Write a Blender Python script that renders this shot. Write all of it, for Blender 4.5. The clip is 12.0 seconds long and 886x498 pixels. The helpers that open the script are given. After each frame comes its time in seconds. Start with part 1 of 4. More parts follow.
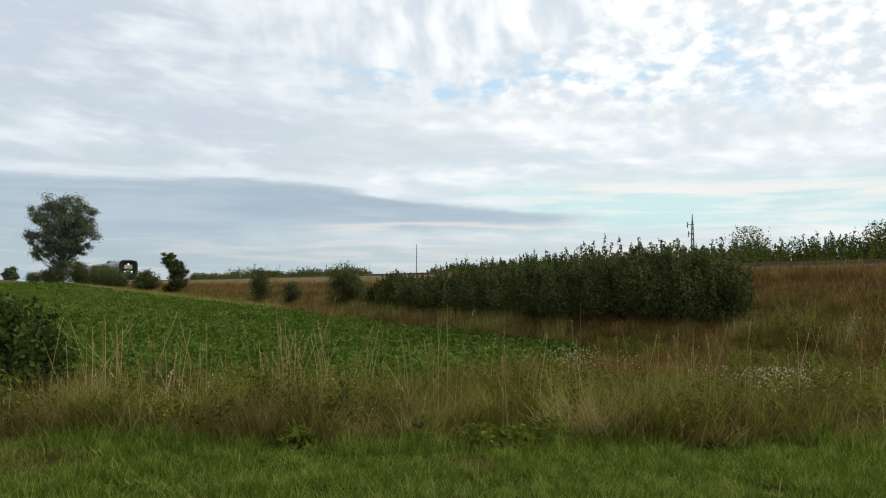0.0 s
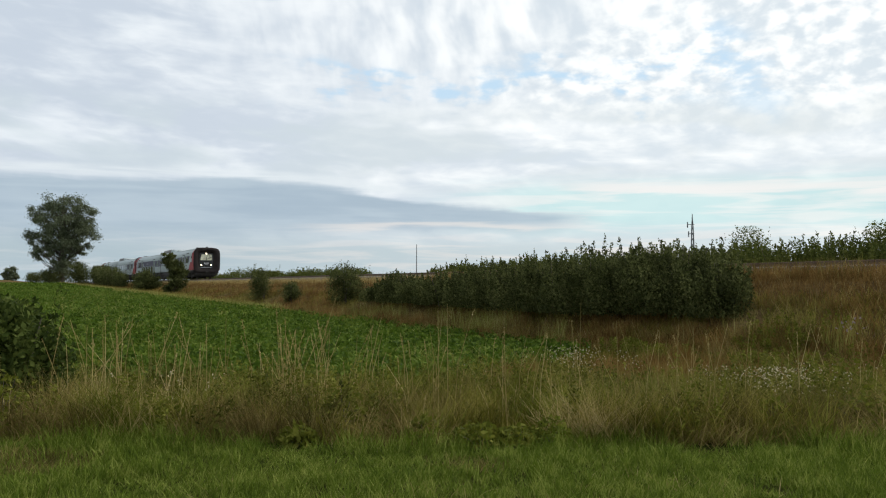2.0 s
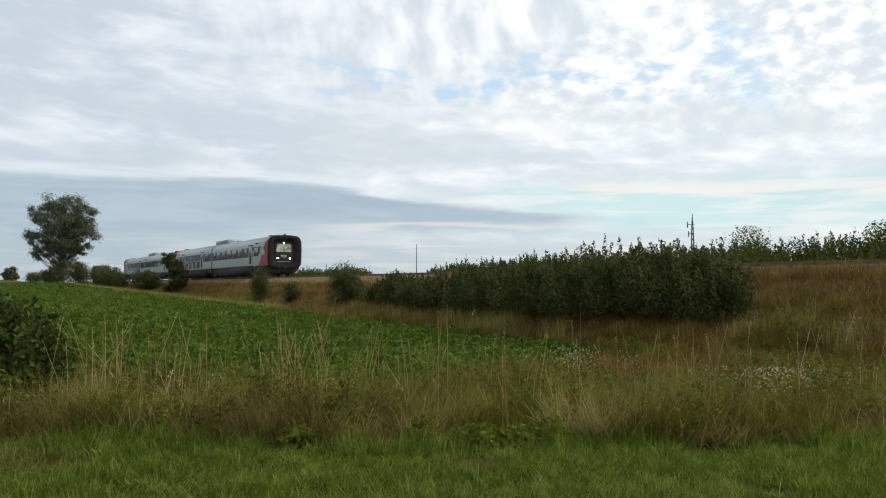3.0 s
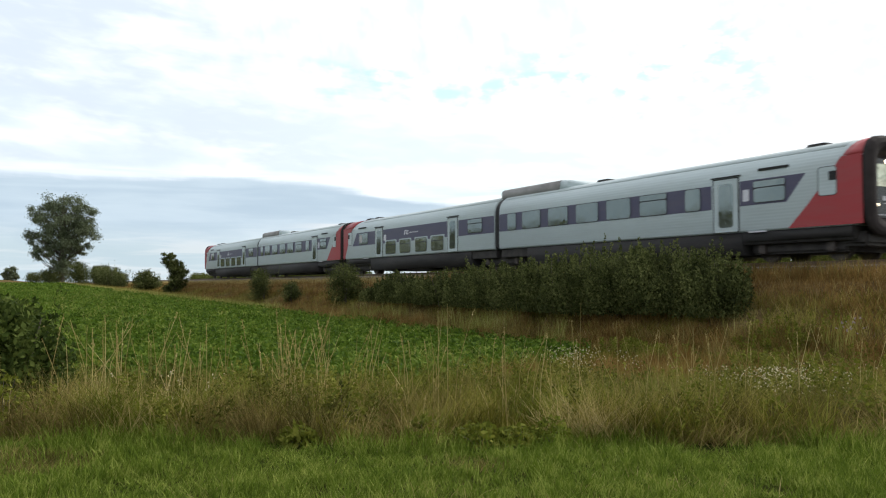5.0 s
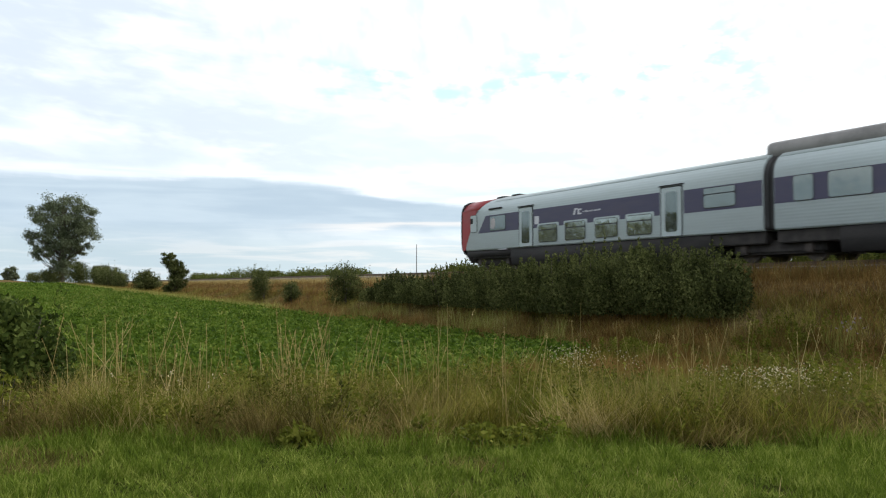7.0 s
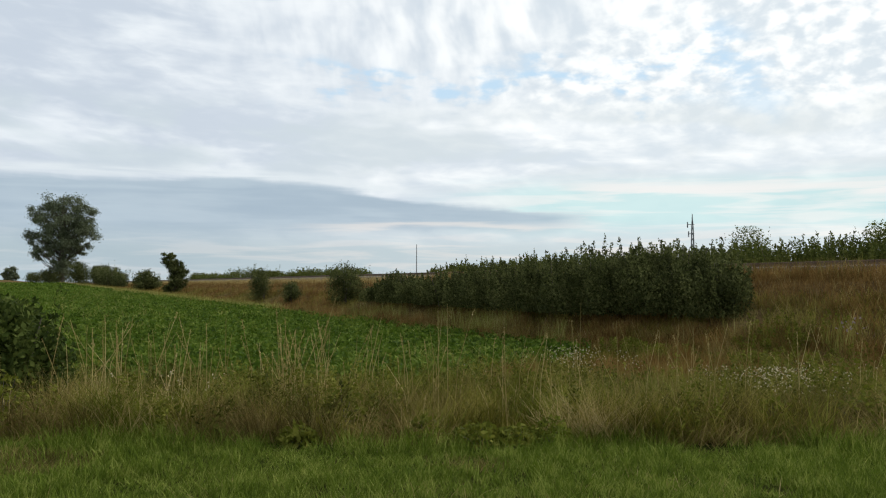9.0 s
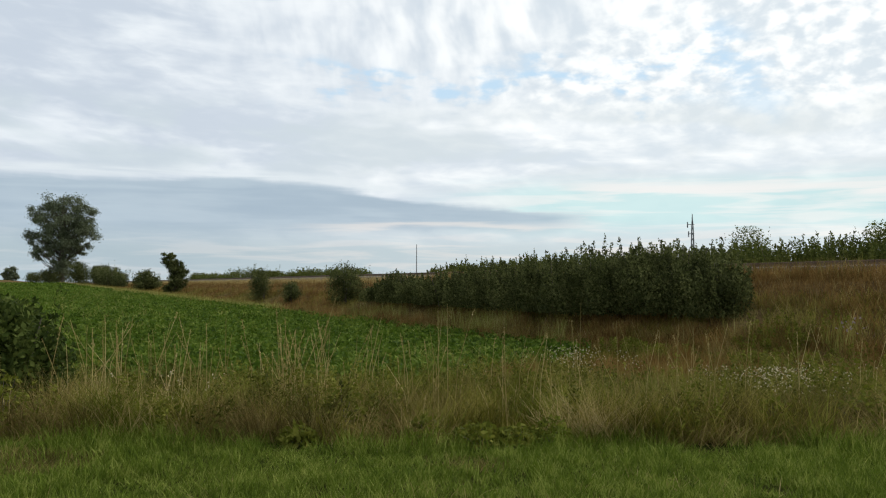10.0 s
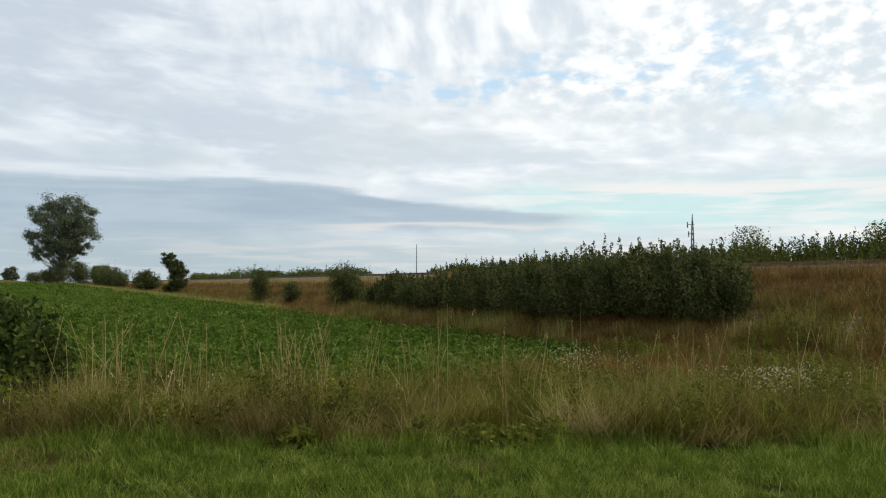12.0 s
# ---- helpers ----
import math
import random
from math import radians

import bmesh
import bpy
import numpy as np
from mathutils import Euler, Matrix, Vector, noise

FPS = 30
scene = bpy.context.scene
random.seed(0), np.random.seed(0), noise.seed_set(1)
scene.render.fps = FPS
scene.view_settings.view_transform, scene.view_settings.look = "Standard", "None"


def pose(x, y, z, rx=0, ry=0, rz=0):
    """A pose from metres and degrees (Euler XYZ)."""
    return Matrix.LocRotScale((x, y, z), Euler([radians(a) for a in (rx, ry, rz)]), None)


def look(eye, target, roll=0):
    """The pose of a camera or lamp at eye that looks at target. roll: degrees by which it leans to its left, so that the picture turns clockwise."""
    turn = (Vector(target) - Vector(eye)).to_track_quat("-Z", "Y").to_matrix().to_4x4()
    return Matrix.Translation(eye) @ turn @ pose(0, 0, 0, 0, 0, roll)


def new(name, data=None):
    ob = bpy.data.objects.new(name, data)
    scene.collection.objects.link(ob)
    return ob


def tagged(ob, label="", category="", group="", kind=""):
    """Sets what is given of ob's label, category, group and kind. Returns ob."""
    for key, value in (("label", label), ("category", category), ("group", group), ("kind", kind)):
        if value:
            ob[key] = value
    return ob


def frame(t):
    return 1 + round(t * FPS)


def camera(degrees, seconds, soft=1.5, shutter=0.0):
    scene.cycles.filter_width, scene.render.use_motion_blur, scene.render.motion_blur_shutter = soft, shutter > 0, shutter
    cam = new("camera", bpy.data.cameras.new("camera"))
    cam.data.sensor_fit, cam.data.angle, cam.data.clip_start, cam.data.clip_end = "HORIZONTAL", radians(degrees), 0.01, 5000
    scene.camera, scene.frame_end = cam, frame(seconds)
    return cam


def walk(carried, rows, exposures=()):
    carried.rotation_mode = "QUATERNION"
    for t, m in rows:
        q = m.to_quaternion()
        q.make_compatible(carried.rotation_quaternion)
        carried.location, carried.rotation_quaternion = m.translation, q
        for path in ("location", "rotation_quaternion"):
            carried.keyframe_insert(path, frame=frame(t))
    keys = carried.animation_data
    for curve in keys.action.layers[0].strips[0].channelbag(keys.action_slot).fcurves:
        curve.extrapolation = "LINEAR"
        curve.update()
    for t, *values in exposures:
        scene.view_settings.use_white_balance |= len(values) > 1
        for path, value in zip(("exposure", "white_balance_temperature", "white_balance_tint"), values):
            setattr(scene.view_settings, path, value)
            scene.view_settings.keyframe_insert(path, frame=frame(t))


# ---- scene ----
EYE = 1.6
cam = camera(57.15, 12.0, soft=1.15, shutter=0.12)
CAM_POSE = pose(0, 0, EYE, 92.606, -0.05, 0)
walk(cam, [(0.0, CAM_POSE), (12.0, CAM_POSE)],
     exposures=[(0.0, 0.0), (3.2, 0.0), (4.6, 0.42), (7.2, 0.42), (8.6, 0.0), (12.0, 0.0)])

# ---- the railway line: everything beside it is placed by u (along) and w (across, towards the viewer) ----
TRACK_TURN = -30.154
P0 = np.array([20.484, 12.669])
DA = np.array([math.sin(radians(TRACK_TURN)), math.cos(radians(TRACK_TURN))])
DN = np.array([-DA[1], DA[0]])
RAIL_Z = 2.4


def xy(u, w):
    return P0[0] + DA[0] * u + DN[0] * w, P0[1] + DA[1] * u + DN[1] * w


def uw(x, y):
    return (x - P0[0]) * DA[0] + (y - P0[1]) * DA[1], (x - P0[0]) * DN[0] + (y - P0[1]) * DN[1]


def sstep(a, b, x):
    t = np.clip((x - a) / (b - a), 0, 1)
    return t * t * (3 - 2 * t)


def ground_z(x, y):
    """Height of the land: verge, shallow dip, field rising away, railway bank."""
    x, y = np.asarray(x, float), np.asarray(y, float)
    u, w = uw(x, y)
    rise = np.interp(y, [-60, 8.5, 14, 26, 200, 260, 330, 3000], [0.0, 0.0, -0.3, -0.3, 2.75, 3.7, 3.95, 4.2])
    rise = np.minimum(rise, 1.75 + 0.22 * np.maximum(0, w - 9))
    rise = rise + 0.05 * np.sin(x * 0.7 + 1) * np.sin(y * 0.5) * sstep(6, 12, y) * (1 - sstep(60, 120, y))
    aw = np.abs(w)
    far = np.maximum(rise, 1.35)
    base = np.where(w > 0, rise, far)
    bank = np.interp(aw, [0, 3.3, 4.0, 8.8], [1.9, 1.88, 1.7, -0.4])
    bank = np.where(aw > 8.8, -3, bank)
    k = 0.25
    h = np.clip(0.5 + 0.5 * (bank - base) / k, 0, 1)
    return base * (1 - h) + bank * h + k * h * (1 - h)


def in_field(x, y):
    u, w = uw(x, y)
    return (w > 8.7 + 0.4 * np.sin(u * 0.35) + 1.4 * sstep(60, 110, u)) & (y > 13.0 + 2.2 * np.maximum(0, x + 0.5)) & (y < 150 + 0.05 * x)


# ---- node helpers ----
class Nodes:
    def __init__(self, tree):
        self.t = tree

    def add(self, kind, **props):
        n = self.t.nodes.new(kind)
        for k, v in props.items():
            setattr(n, k, v)
        return n

    def put(self, socket, v):
        if isinstance(v, bpy.types.NodeSocket):
            self.t.links.new(v, socket)
        elif v is not None:
            socket.default_value = v

    def math(self, op, a, b=None, c=None, clamp=False):
        n = self.add("ShaderNodeMath", operation=op, use_clamp=clamp)
        for i, v in enumerate((a, b, c)):
            self.put(n.inputs[i], v)
        return n.outputs[0]

    def vmath(self, op, a, b=None):
        n = self.add("ShaderNodeVectorMath", operation=op)
        self.put(n.inputs[0], a), self.put(n.inputs[1], b)
        return n.outputs[0]

    def mix(self, f, a, b, blend="MIX"):
        n = self.add("ShaderNodeMix", data_type="RGBA", blend_type=blend)
        self.put(n.inputs[0], f), self.put(n.inputs[6], a), self.put(n.inputs[7], b)
        return n.outputs[2]

    def noise(self, vec, scale, detail=4, rough=0.55, dist=0.0):
        n = self.add("ShaderNodeTexNoise")
        self.put(n.inputs["Vector"], vec)
        n.inputs["Scale"].default_value, n.inputs["Detail"].default_value = scale, detail
        n.inputs["Roughness"].default_value, n.inputs["Distortion"].default_value = rough, dist
        return n.outputs["Fac"]

    def span(self, v, a, b, c=0.0, d=1.0, smooth=True):
        n = self.add("ShaderNodeMapRange", interpolation_type="SMOOTHSTEP" if smooth else "LINEAR")
        for i, q in enumerate((v, a, b, c, d)):
            self.put(n.inputs[i], q)
        return n.outputs[0]

    def ramp(self, v, stops):
        n = self.add("ShaderNodeValToRGB")
        e = n.color_ramp.elements
        while len(e) < len(stops):
            e.new(0.5)
        for q, (at, col) in zip(e, stops):
            q.position, q.color = at, (*col, 1)
        self.put(n.inputs[0], v)
        return n.outputs[0]

    def xyz(self, x, y, z):
        n = self.add("ShaderNodeCombineXYZ")
        self.put(n.inputs[0], x), self.put(n.inputs[1], y), self.put(n.inputs[2], z)
        return n.outputs[0]


# ---- sky and sun ----
world = bpy.data.worlds.new("sky")
scene.world = world
world.use_nodes = True
wt = world.node_tree
wt.nodes.clear()
W = Nodes(wt)
SUN_AZ, SUN_EL = 62.0, 34.0
sky = W.add("ShaderNodeTexSky", sky_type="NISHITA", sun_disc=False, sun_elevation=radians(SUN_EL), sun_rotation=radians(SUN_AZ))
clear = W.mix(1.0, sky.outputs[0], (0.105, 0.105, 0.105, 1), "MULTIPLY")
way = W.add("ShaderNodeTexCoord").outputs["Generated"]
sep = W.add("ShaderNodeSeparateXYZ")
wt.links.new(way, sep.inputs[0])
dx, dy, dz = sep.outputs
az = W.math("ARCTAN2", dx, dy)
el = W.math("ARCSINE", dz)
deg = 57.2958
eld = W.math("MULTIPLY", el, deg)
azd = W.math("MULTIPLY", az, deg)
# rippled altocumulus sheet: drawn-out cells high up ahead, finer ones to the right and lower down
warp = W.noise(W.xyz(W.math("MULTIPLY", az, 7.0), W.math("MULTIPLY", el, 9.0), 4.4), 1.0, 2, 0.5)
slant = W.math("ADD", W.math("ADD", az, W.math("MULTIPLY", el, 0.22)), W.math("MULTIPLY", warp, 0.025))
rise_ = W.math("ADD", W.math("SUBTRACT", el, W.math("MULTIPLY", az, 0.10)), W.math("MULTIPLY", warp, 0.02))
rip = W.noise(W.xyz(W.math("MULTIPLY", slant, 30.0), W.math("MULTIPLY", rise_, 17.0), 0.3), 1.0, 3, 0.45, 0.1)
cell = W.noise(W.xyz(W.math("MULTIPLY", slant, 40.0), W.math("MULTIPLY", rise_, 62.0), 2.3), 1.0, 3, 0.5, 0.1)
big = W.noise(W.xyz(W.math("MULTIPLY", az, 4.2), W.math("MULTIPLY", el, 9.0), 1.7), 1.3, 4, 0.5, 0.4)
soft_co = W.xyz(W.math("MULTIPLY", az, 6.5), W.math("MULTIPLY", W.math("ADD", el, W.math("MULTIPLY", az, 0.05)), 21.0), 3.1)
puff = W.noise(soft_co, 1.1, 4, 0.48, 0.5)
puff2 = W.noise(soft_co, 3.4, 4, 0.5, 0.3)
streak = W.noise(W.xyz(W.math("MULTIPLY", az, 4.0), W.math("MULTIPLY", el, 52.0), 0.0), 1.5, 5, 0.55, 0.5)
right = W.span(azd, -28.0, 24.0)
# share of the sky that is rippled: high up, most of it ahead and to the right
rippled = W.math("MULTIPLY", W.span(W.math("ADD", eld, W.math("MULTIPLY", azd, 0.10)), 9.5, 15.5), W.span(W.math("ADD", azd, W.math("MULTIPLY", big, 24.0)), -10.0, 10.0))
fine = W.span(W.math("SUBTRACT", azd, W.math("MULTIPLY", W.math("SUBTRACT", eld, 14.0), 2.2)), -4.0, 12.0)
ripple_v = W.math("ADD", W.math("ADD", W.math("MULTIPLY", W.math("MULTIPLY", rip, W.math("SUBTRACT", 1.0, fine)), 0.72), W.math("MULTIPLY", W.math("MULTIPLY", cell, fine), 0.72)), W.math("ADD", W.math("MULTIPLY", big, 0.22), W.math("MULTIPLY", cell, 0.10)))
soft_v = W.math("ADD", W.math("MULTIPLY", puff, 0.66), W.math("MULTIPLY", puff2, 0.34))
ripple_b = W.span(ripple_v, 0.38, 0.68)
soft_b = W.span(soft_v, 0.38, 0.68)
bright = W.math("ADD", W.math("MULTIPLY", ripple_b, rippled), W.math("MULTIPLY", soft_b, W.math("SUBTRACT", 1.0, rippled)))
shade = W.mix(right, (0.595, 0.67, 0.765, 1), (0.73, 0.81, 0.87, 1))
lit = W.mix(right, (0.84, 0.90, 0.95, 1), (1.12, 1.13, 1.11, 1))
col = W.mix(bright, shade, lit)
# flat grey veil across the middle heights
veil = W.math("MULTIPLY", W.math("MULTIPLY", W.span(eld, 6.2, 8.6), W.span(eld, 13.5, 10.5)), W.span(W.noise(soft_co, 0.9, 3, 0.5, 0.3), 0.40, 0.56))
col = W.mix(W.math("MULTIPLY", veil, 0.7), col, W.mix(right, (0.60, 0.69, 0.745, 1), (0.735, 0.80, 0.82, 1)))
# thin places where the blue comes through
open_v = W.math("ADD", W.math("MULTIPLY", puff, 0.5), W.math("MULTIPLY", W.math("ADD", W.math("MULTIPLY", cell, 0.5), W.math("MULTIPLY", puff2, 0.5)), 0.5))
arc = W.math("ABSOLUTE", W.math("SUBTRACT", eld, W.math("ADD", 14.2, W.math("MULTIPLY", W.math("SUBTRACT", warp, 0.5), 9.0))))
thin = W.math("MULTIPLY", W.math("MULTIPLY", W.span(open_v, 0.51, 0.40), W.span(arc, 3.0, 0.8)), W.math("MULTIPLY", W.span(azd, -14.0, -6.0), W.span(azd, 27.0, 18.0)))
col = W.mix(W.math("MULTIPLY", thin, 0.9), col, W.mix(0.85, clear, (0.58, 0.80, 0.99, 1)))
# greenish-blue clear strip over the right horizon with a cream streak in it
strip_ = W.math("MULTIPLY", W.math("MULTIPLY", W.span(eld, 8.0, 6.2), W.span(eld, 2.6, 4.6)), W.span(azd, -4.0, 8.0))
col = W.mix(W.math("MULTIPLY", strip_, 0.85), col, W.mix(W.span(streak, 0.42, 0.6), (0.58, 0.81, 0.82, 1), (0.78, 0.87, 0.86, 1)))
wob = W.math("MULTIPLY", W.math("SUBTRACT", streak, 0.5), 1.6)
cream = W.math("MULTIPLY", W.span(W.math("ABSOLUTE", W.math("SUBTRACT", W.math("ADD", eld, wob), W.span(azd, 5.0, 28.0, 7.0, 6.3, False))), 0.5, 0.1), W.span(azd, 6.0, 12.0))
col = W.mix(W.math("MULTIPLY", cream, 0.75), col, (0.93, 0.91, 0.89, 1))
# slate bank of cloud with a sharp top, tapering out to the right
edge = W.math("MULTIPLY", W.math("SUBTRACT", W.noise(W.xyz(W.math("MULTIPLY", az, 5.0), 0.0, 7.0), 1.6, 5, 0.55), 0.5), 0.8)
top = W.math("ADD", edge, W.math("ADD", W.span(azd, -28.0, -10.0, 7.2, 7.5), W.span(azd, -16.0, 9.0, 0.0, -2.3)))
low = W.span(azd, -30.0, 10.0, 3.5, 5.0, False)
rim = W.math("MULTIPLY", W.span(W.math("ABSOLUTE", W.math("SUBTRACT", W.math("SUBTRACT", eld, top), 0.3)), 0.6, 0.1), W.span(azd, 6.0, -4.0))
col = W.mix(W.math("MULTIPLY", rim, W.span(streak, 0.35, 0.6, 0.25, 0.75)), col, (0.80, 0.865, 0.90, 1))
bank = W.math("MULTIPLY", W.span(W.math("ADD", W.math("SUBTRACT", top, eld), W.math("MULTIPLY", W.math("SUBTRACT", streak, 0.5), 1.4)), -0.1, 0.45), W.span(W.math("SUBTRACT", eld, low), -1.8, 0.1))
bank = W.math("MULTIPLY", bank, W.span(azd, 12.0, 7.0))
col = W.mix(W.math("MULTIPLY", bank, 0.92), col, W.mix(W.span(W.math("ADD", W.math("MULTIPLY", streak, 0.6), W.math("MULTIPLY", puff, 0.4)), 0.35, 0.65), (0.39, 0.495, 0.59, 1), (0.465, 0.57, 0.655, 1)))
# pale horizon with cream streaks
hor = W.math("MULTIPLY", W.span(eld, 4.6, 2.2), 0.9)
hor_col = W.mix(W.span(streak, 0.46, 0.62), W.mix(right, (0.42, 0.525, 0.58, 1), (0.62, 0.71, 0.73, 1)), W.mix(right, (0.53, 0.60, 0.635, 1), (0.82, 0.80, 0.76, 1)))
col = W.mix(hor, col, hor_col)
cream2 = W.math("MULTIPLY", W.span(W.math("ABSOLUTE", W.math("SUBTRACT", W.math("ADD", eld, wob), 4.2)), 0.4, 0.05), W.math("MULTIPLY", W.span(azd, -12.0, -5.0), W.span(azd, 12.0, 4.0)))
col = W.mix(W.math("MULTIPLY", cream2, 0.6), col, (0.86, 0.82, 0.78, 1))
# overhead and behind: the same even sheet
col = W.mix(W.span(eld, 24.0, 45.0), col, (0.80, 0.83, 0.88, 1))
back = W.add("ShaderNodeBackground")
wt.links.new(col, back.inputs[0])
back.inputs[1].default_value = 1.0
wt.links.new(back.outputs[0], W.add("ShaderNodeOutputWorld").inputs[0])

sun = new("sun", bpy.data.lights.new("sun", "SUN"))
sun.data.energy, sun.data.angle, sun.data.color = 2.4, radians(12), (1.0, 0.95, 0.87)
sx, sy = math.sin(radians(SUN_AZ)), math.cos(radians(SUN_AZ))
sun.matrix_world = look((sx * 100, sy * 100, 100 * math.tan(radians(SUN_EL))), (0, 0, 0))


# ---- materials ----
def material(name, colors, rough=0.8, metal=0.0, scale=4.0, bump=0.0, bump_scale=60.0, island=False, spec=0.5, dist=0.02):
    """Two-scale noise between the given colours; island: also varies from piece to piece."""
    m = bpy.data.materials.new(name)
    m.use_nodes = True
    t = m.node_tree
    b = t.nodes["Principled BSDF"]
    M = Nodes(t)
    pos = M.add("ShaderNodeTexCoord").outputs["Object"]
    a = M.noise(pos, scale, 3)
    c = M.noise(pos, scale * 9, 4)
    v = M.math("ADD", M.math("MULTIPLY", a, 0.65), M.math("MULTIPLY", c, 0.35))
    v = M.span(v, 0.32, 0.68)
    if island:
        isl = M.add("ShaderNodeNewGeometry").outputs["Random Per Island"]
        v = M.math("ADD", M.math("MULTIPLY", v, 0.52), M.math("MULTIPLY", isl, 0.48))
    stops = [(i / max(1, len(colors) - 1), q) for i, q in enumerate(colors)]
    t.links.new(M.ramp(v, stops), b.inputs["Base Color"])
    t.links.new(M.span(c, 0.3, 0.7, max(0.0, rough - 0.08), min(1.0, rough + 0.08)), b.inputs["Roughness"])
    b.inputs["Metallic"].default_value = metal
    b.inputs["Specular IOR Level"].default_value = spec
    if bump:
        n = M.add("ShaderNodeBump")
        n.inputs["Strength"].default_value, n.inputs["Distance"].default_value = bump, dist
        t.links.new(M.noise(pos, bump_scale, 4), n.inputs["Height"])
        t.links.new(n.outputs[0], b.inputs["Normal"])
    return m


def leaf_material(name, colors, spec=0.08, thin=0.3, scale=1.3):
    """Foliage: colour by leaf, with some light coming through."""
    m = material(name, colors, 0.8, 0.0, scale, island=True, spec=spec)
    t = m.node_tree
    b = t.nodes["Principled BSDF"]
    tr = t.nodes.new("ShaderNodeBsdfTranslucent")
    t.links.new(b.inputs["Base Color"].links[0].from_socket, tr.inputs[0])
    mx = t.nodes.new("ShaderNodeMixShader")
    mx.inputs[0].default_value = thin
    out = t.nodes["Material Output"]
    t.links.new(b.outputs[0], mx.inputs[1]), t.links.new(tr.outputs[0], mx.inputs[2]), t.links.new(mx.outputs[0], out.inputs[0])
    return m


def glowing(name, color, strength):
    m = material(name, [color, color], 0.2)
    b = m.node_tree.nodes["Principled BSDF"]
    b.inputs["Emission Color"].default_value, b.inputs["Emission Strength"].default_value = (*color, 1), strength
    return m


M_LAWN = leaf_material("lawn_blades", [(0.026, 0.048, 0.007), (0.118, 0.172, 0.018), (0.36, 0.39, 0.095)], scale=5.0)
M_TALL = leaf_material("tall_blades", [(0.030, 0.033, 0.006), (0.14, 0.132, 0.019), (0.43, 0.37, 0.10)])
M_STRAW = leaf_material("straw_blades", [(0.20, 0.155, 0.05), (0.38, 0.30, 0.115), (0.58, 0.48, 0.24)])
M_RUST = leaf_material("rust_blades", [(0.055, 0.034, 0.011), (0.18, 0.107, 0.032), (0.38, 0.25, 0.088)])
M_BEET = leaf_material("beet_leaves", [(0.018, 0.038, 0.004), (0.07, 0.125, 0.011), (0.21, 0.26, 0.045)], 0.15)
M_HEDGE = leaf_material("hedge_leaves", [(0.016, 0.021, 0.008), (0.072, 0.086, 0.027), (0.225, 0.238, 0.088)])
M_HEDGE2 = leaf_material("far_hedge_leaves", [(0.04, 0.055, 0.012), (0.088, 0.108, 0.024), (0.185, 0.19, 0.052)])
# far trees: distance haze is mixed into these pale grey greens
M_TREE = leaf_material("hazy_tree_leaves", [(0.055, 0.07, 0.04), (0.13, 0.152, 0.088), (0.23, 0.26, 0.155)])
M_WEED = leaf_material("weed_leaves", [(0.04, 0.052, 0.008), (0.125, 0.14, 0.018), (0.29, 0.285, 0.06)])
M_PETAL = leaf_material("petals", [(0.50, 0.44, 0.30), (0.74, 0.66, 0.48)])
M_PALE = leaf_material("pale_weed_blades", [(0.11, 0.12, 0.022), (0.25, 0.25, 0.06), (0.46, 0.43, 0.17)])
M_BUSH = leaf_material("broad_bush_leaves", [(0.010, 0.017, 0.004), (0.045, 0.068, 0.013), (0.15, 0.185, 0.045)])
M_OLIVE = leaf_material("olive_dry_blades", [(0.042, 0.036, 0.010), (0.14, 0.118, 0.032), (0.38, 0.315, 0.11)])
M_GREEN = leaf_material("green_blades", [(0.024, 0.036, 0.005), (0.125, 0.148, 0.016), (0.38, 0.385, 0.08)])
M_DRY = leaf_material("dry_brown_blades", [(0.05, 0.038, 0.012), (0.17, 0.13, 0.04), (0.42, 0.34, 0.13)])
M_HERB = leaf_material("dark_herb_leaves", [(0.022, 0.027, 0.005), (0.085, 0.094, 0.014), (0.22, 0.215, 0.05)])
M_THISTLE = leaf_material("thistle_heads", [(0.20, 0.15, 0.15), (0.36, 0.30, 0.29)])
M_BARK = material("bark", [(0.05, 0.04, 0.03), (0.13, 0.11, 0.085)], 0.9, scale=2, bump=0.6, bump_scale=14)
M_BALLAST = material("ballast", [(0.04, 0.034, 0.029), (0.10, 0.085, 0.072)], 0.95, scale=6, bump=0.9, bump_scale=18, dist=0.05)
M_SLEEPER = material("concrete_sleeper", [(0.26, 0.25, 0.23), (0.38, 0.37, 0.35)], 0.9, scale=3, bump=0.3)
M_RAIL = material("rail_steel", [(0.10, 0.065, 0.045), (0.17, 0.12, 0.09)], 0.55, 0.6, scale=3)
M_MAST = material("galvanised_mast", [(0.16, 0.165, 0.17), (0.25, 0.255, 0.26)], 0.6, 0.5, scale=2)


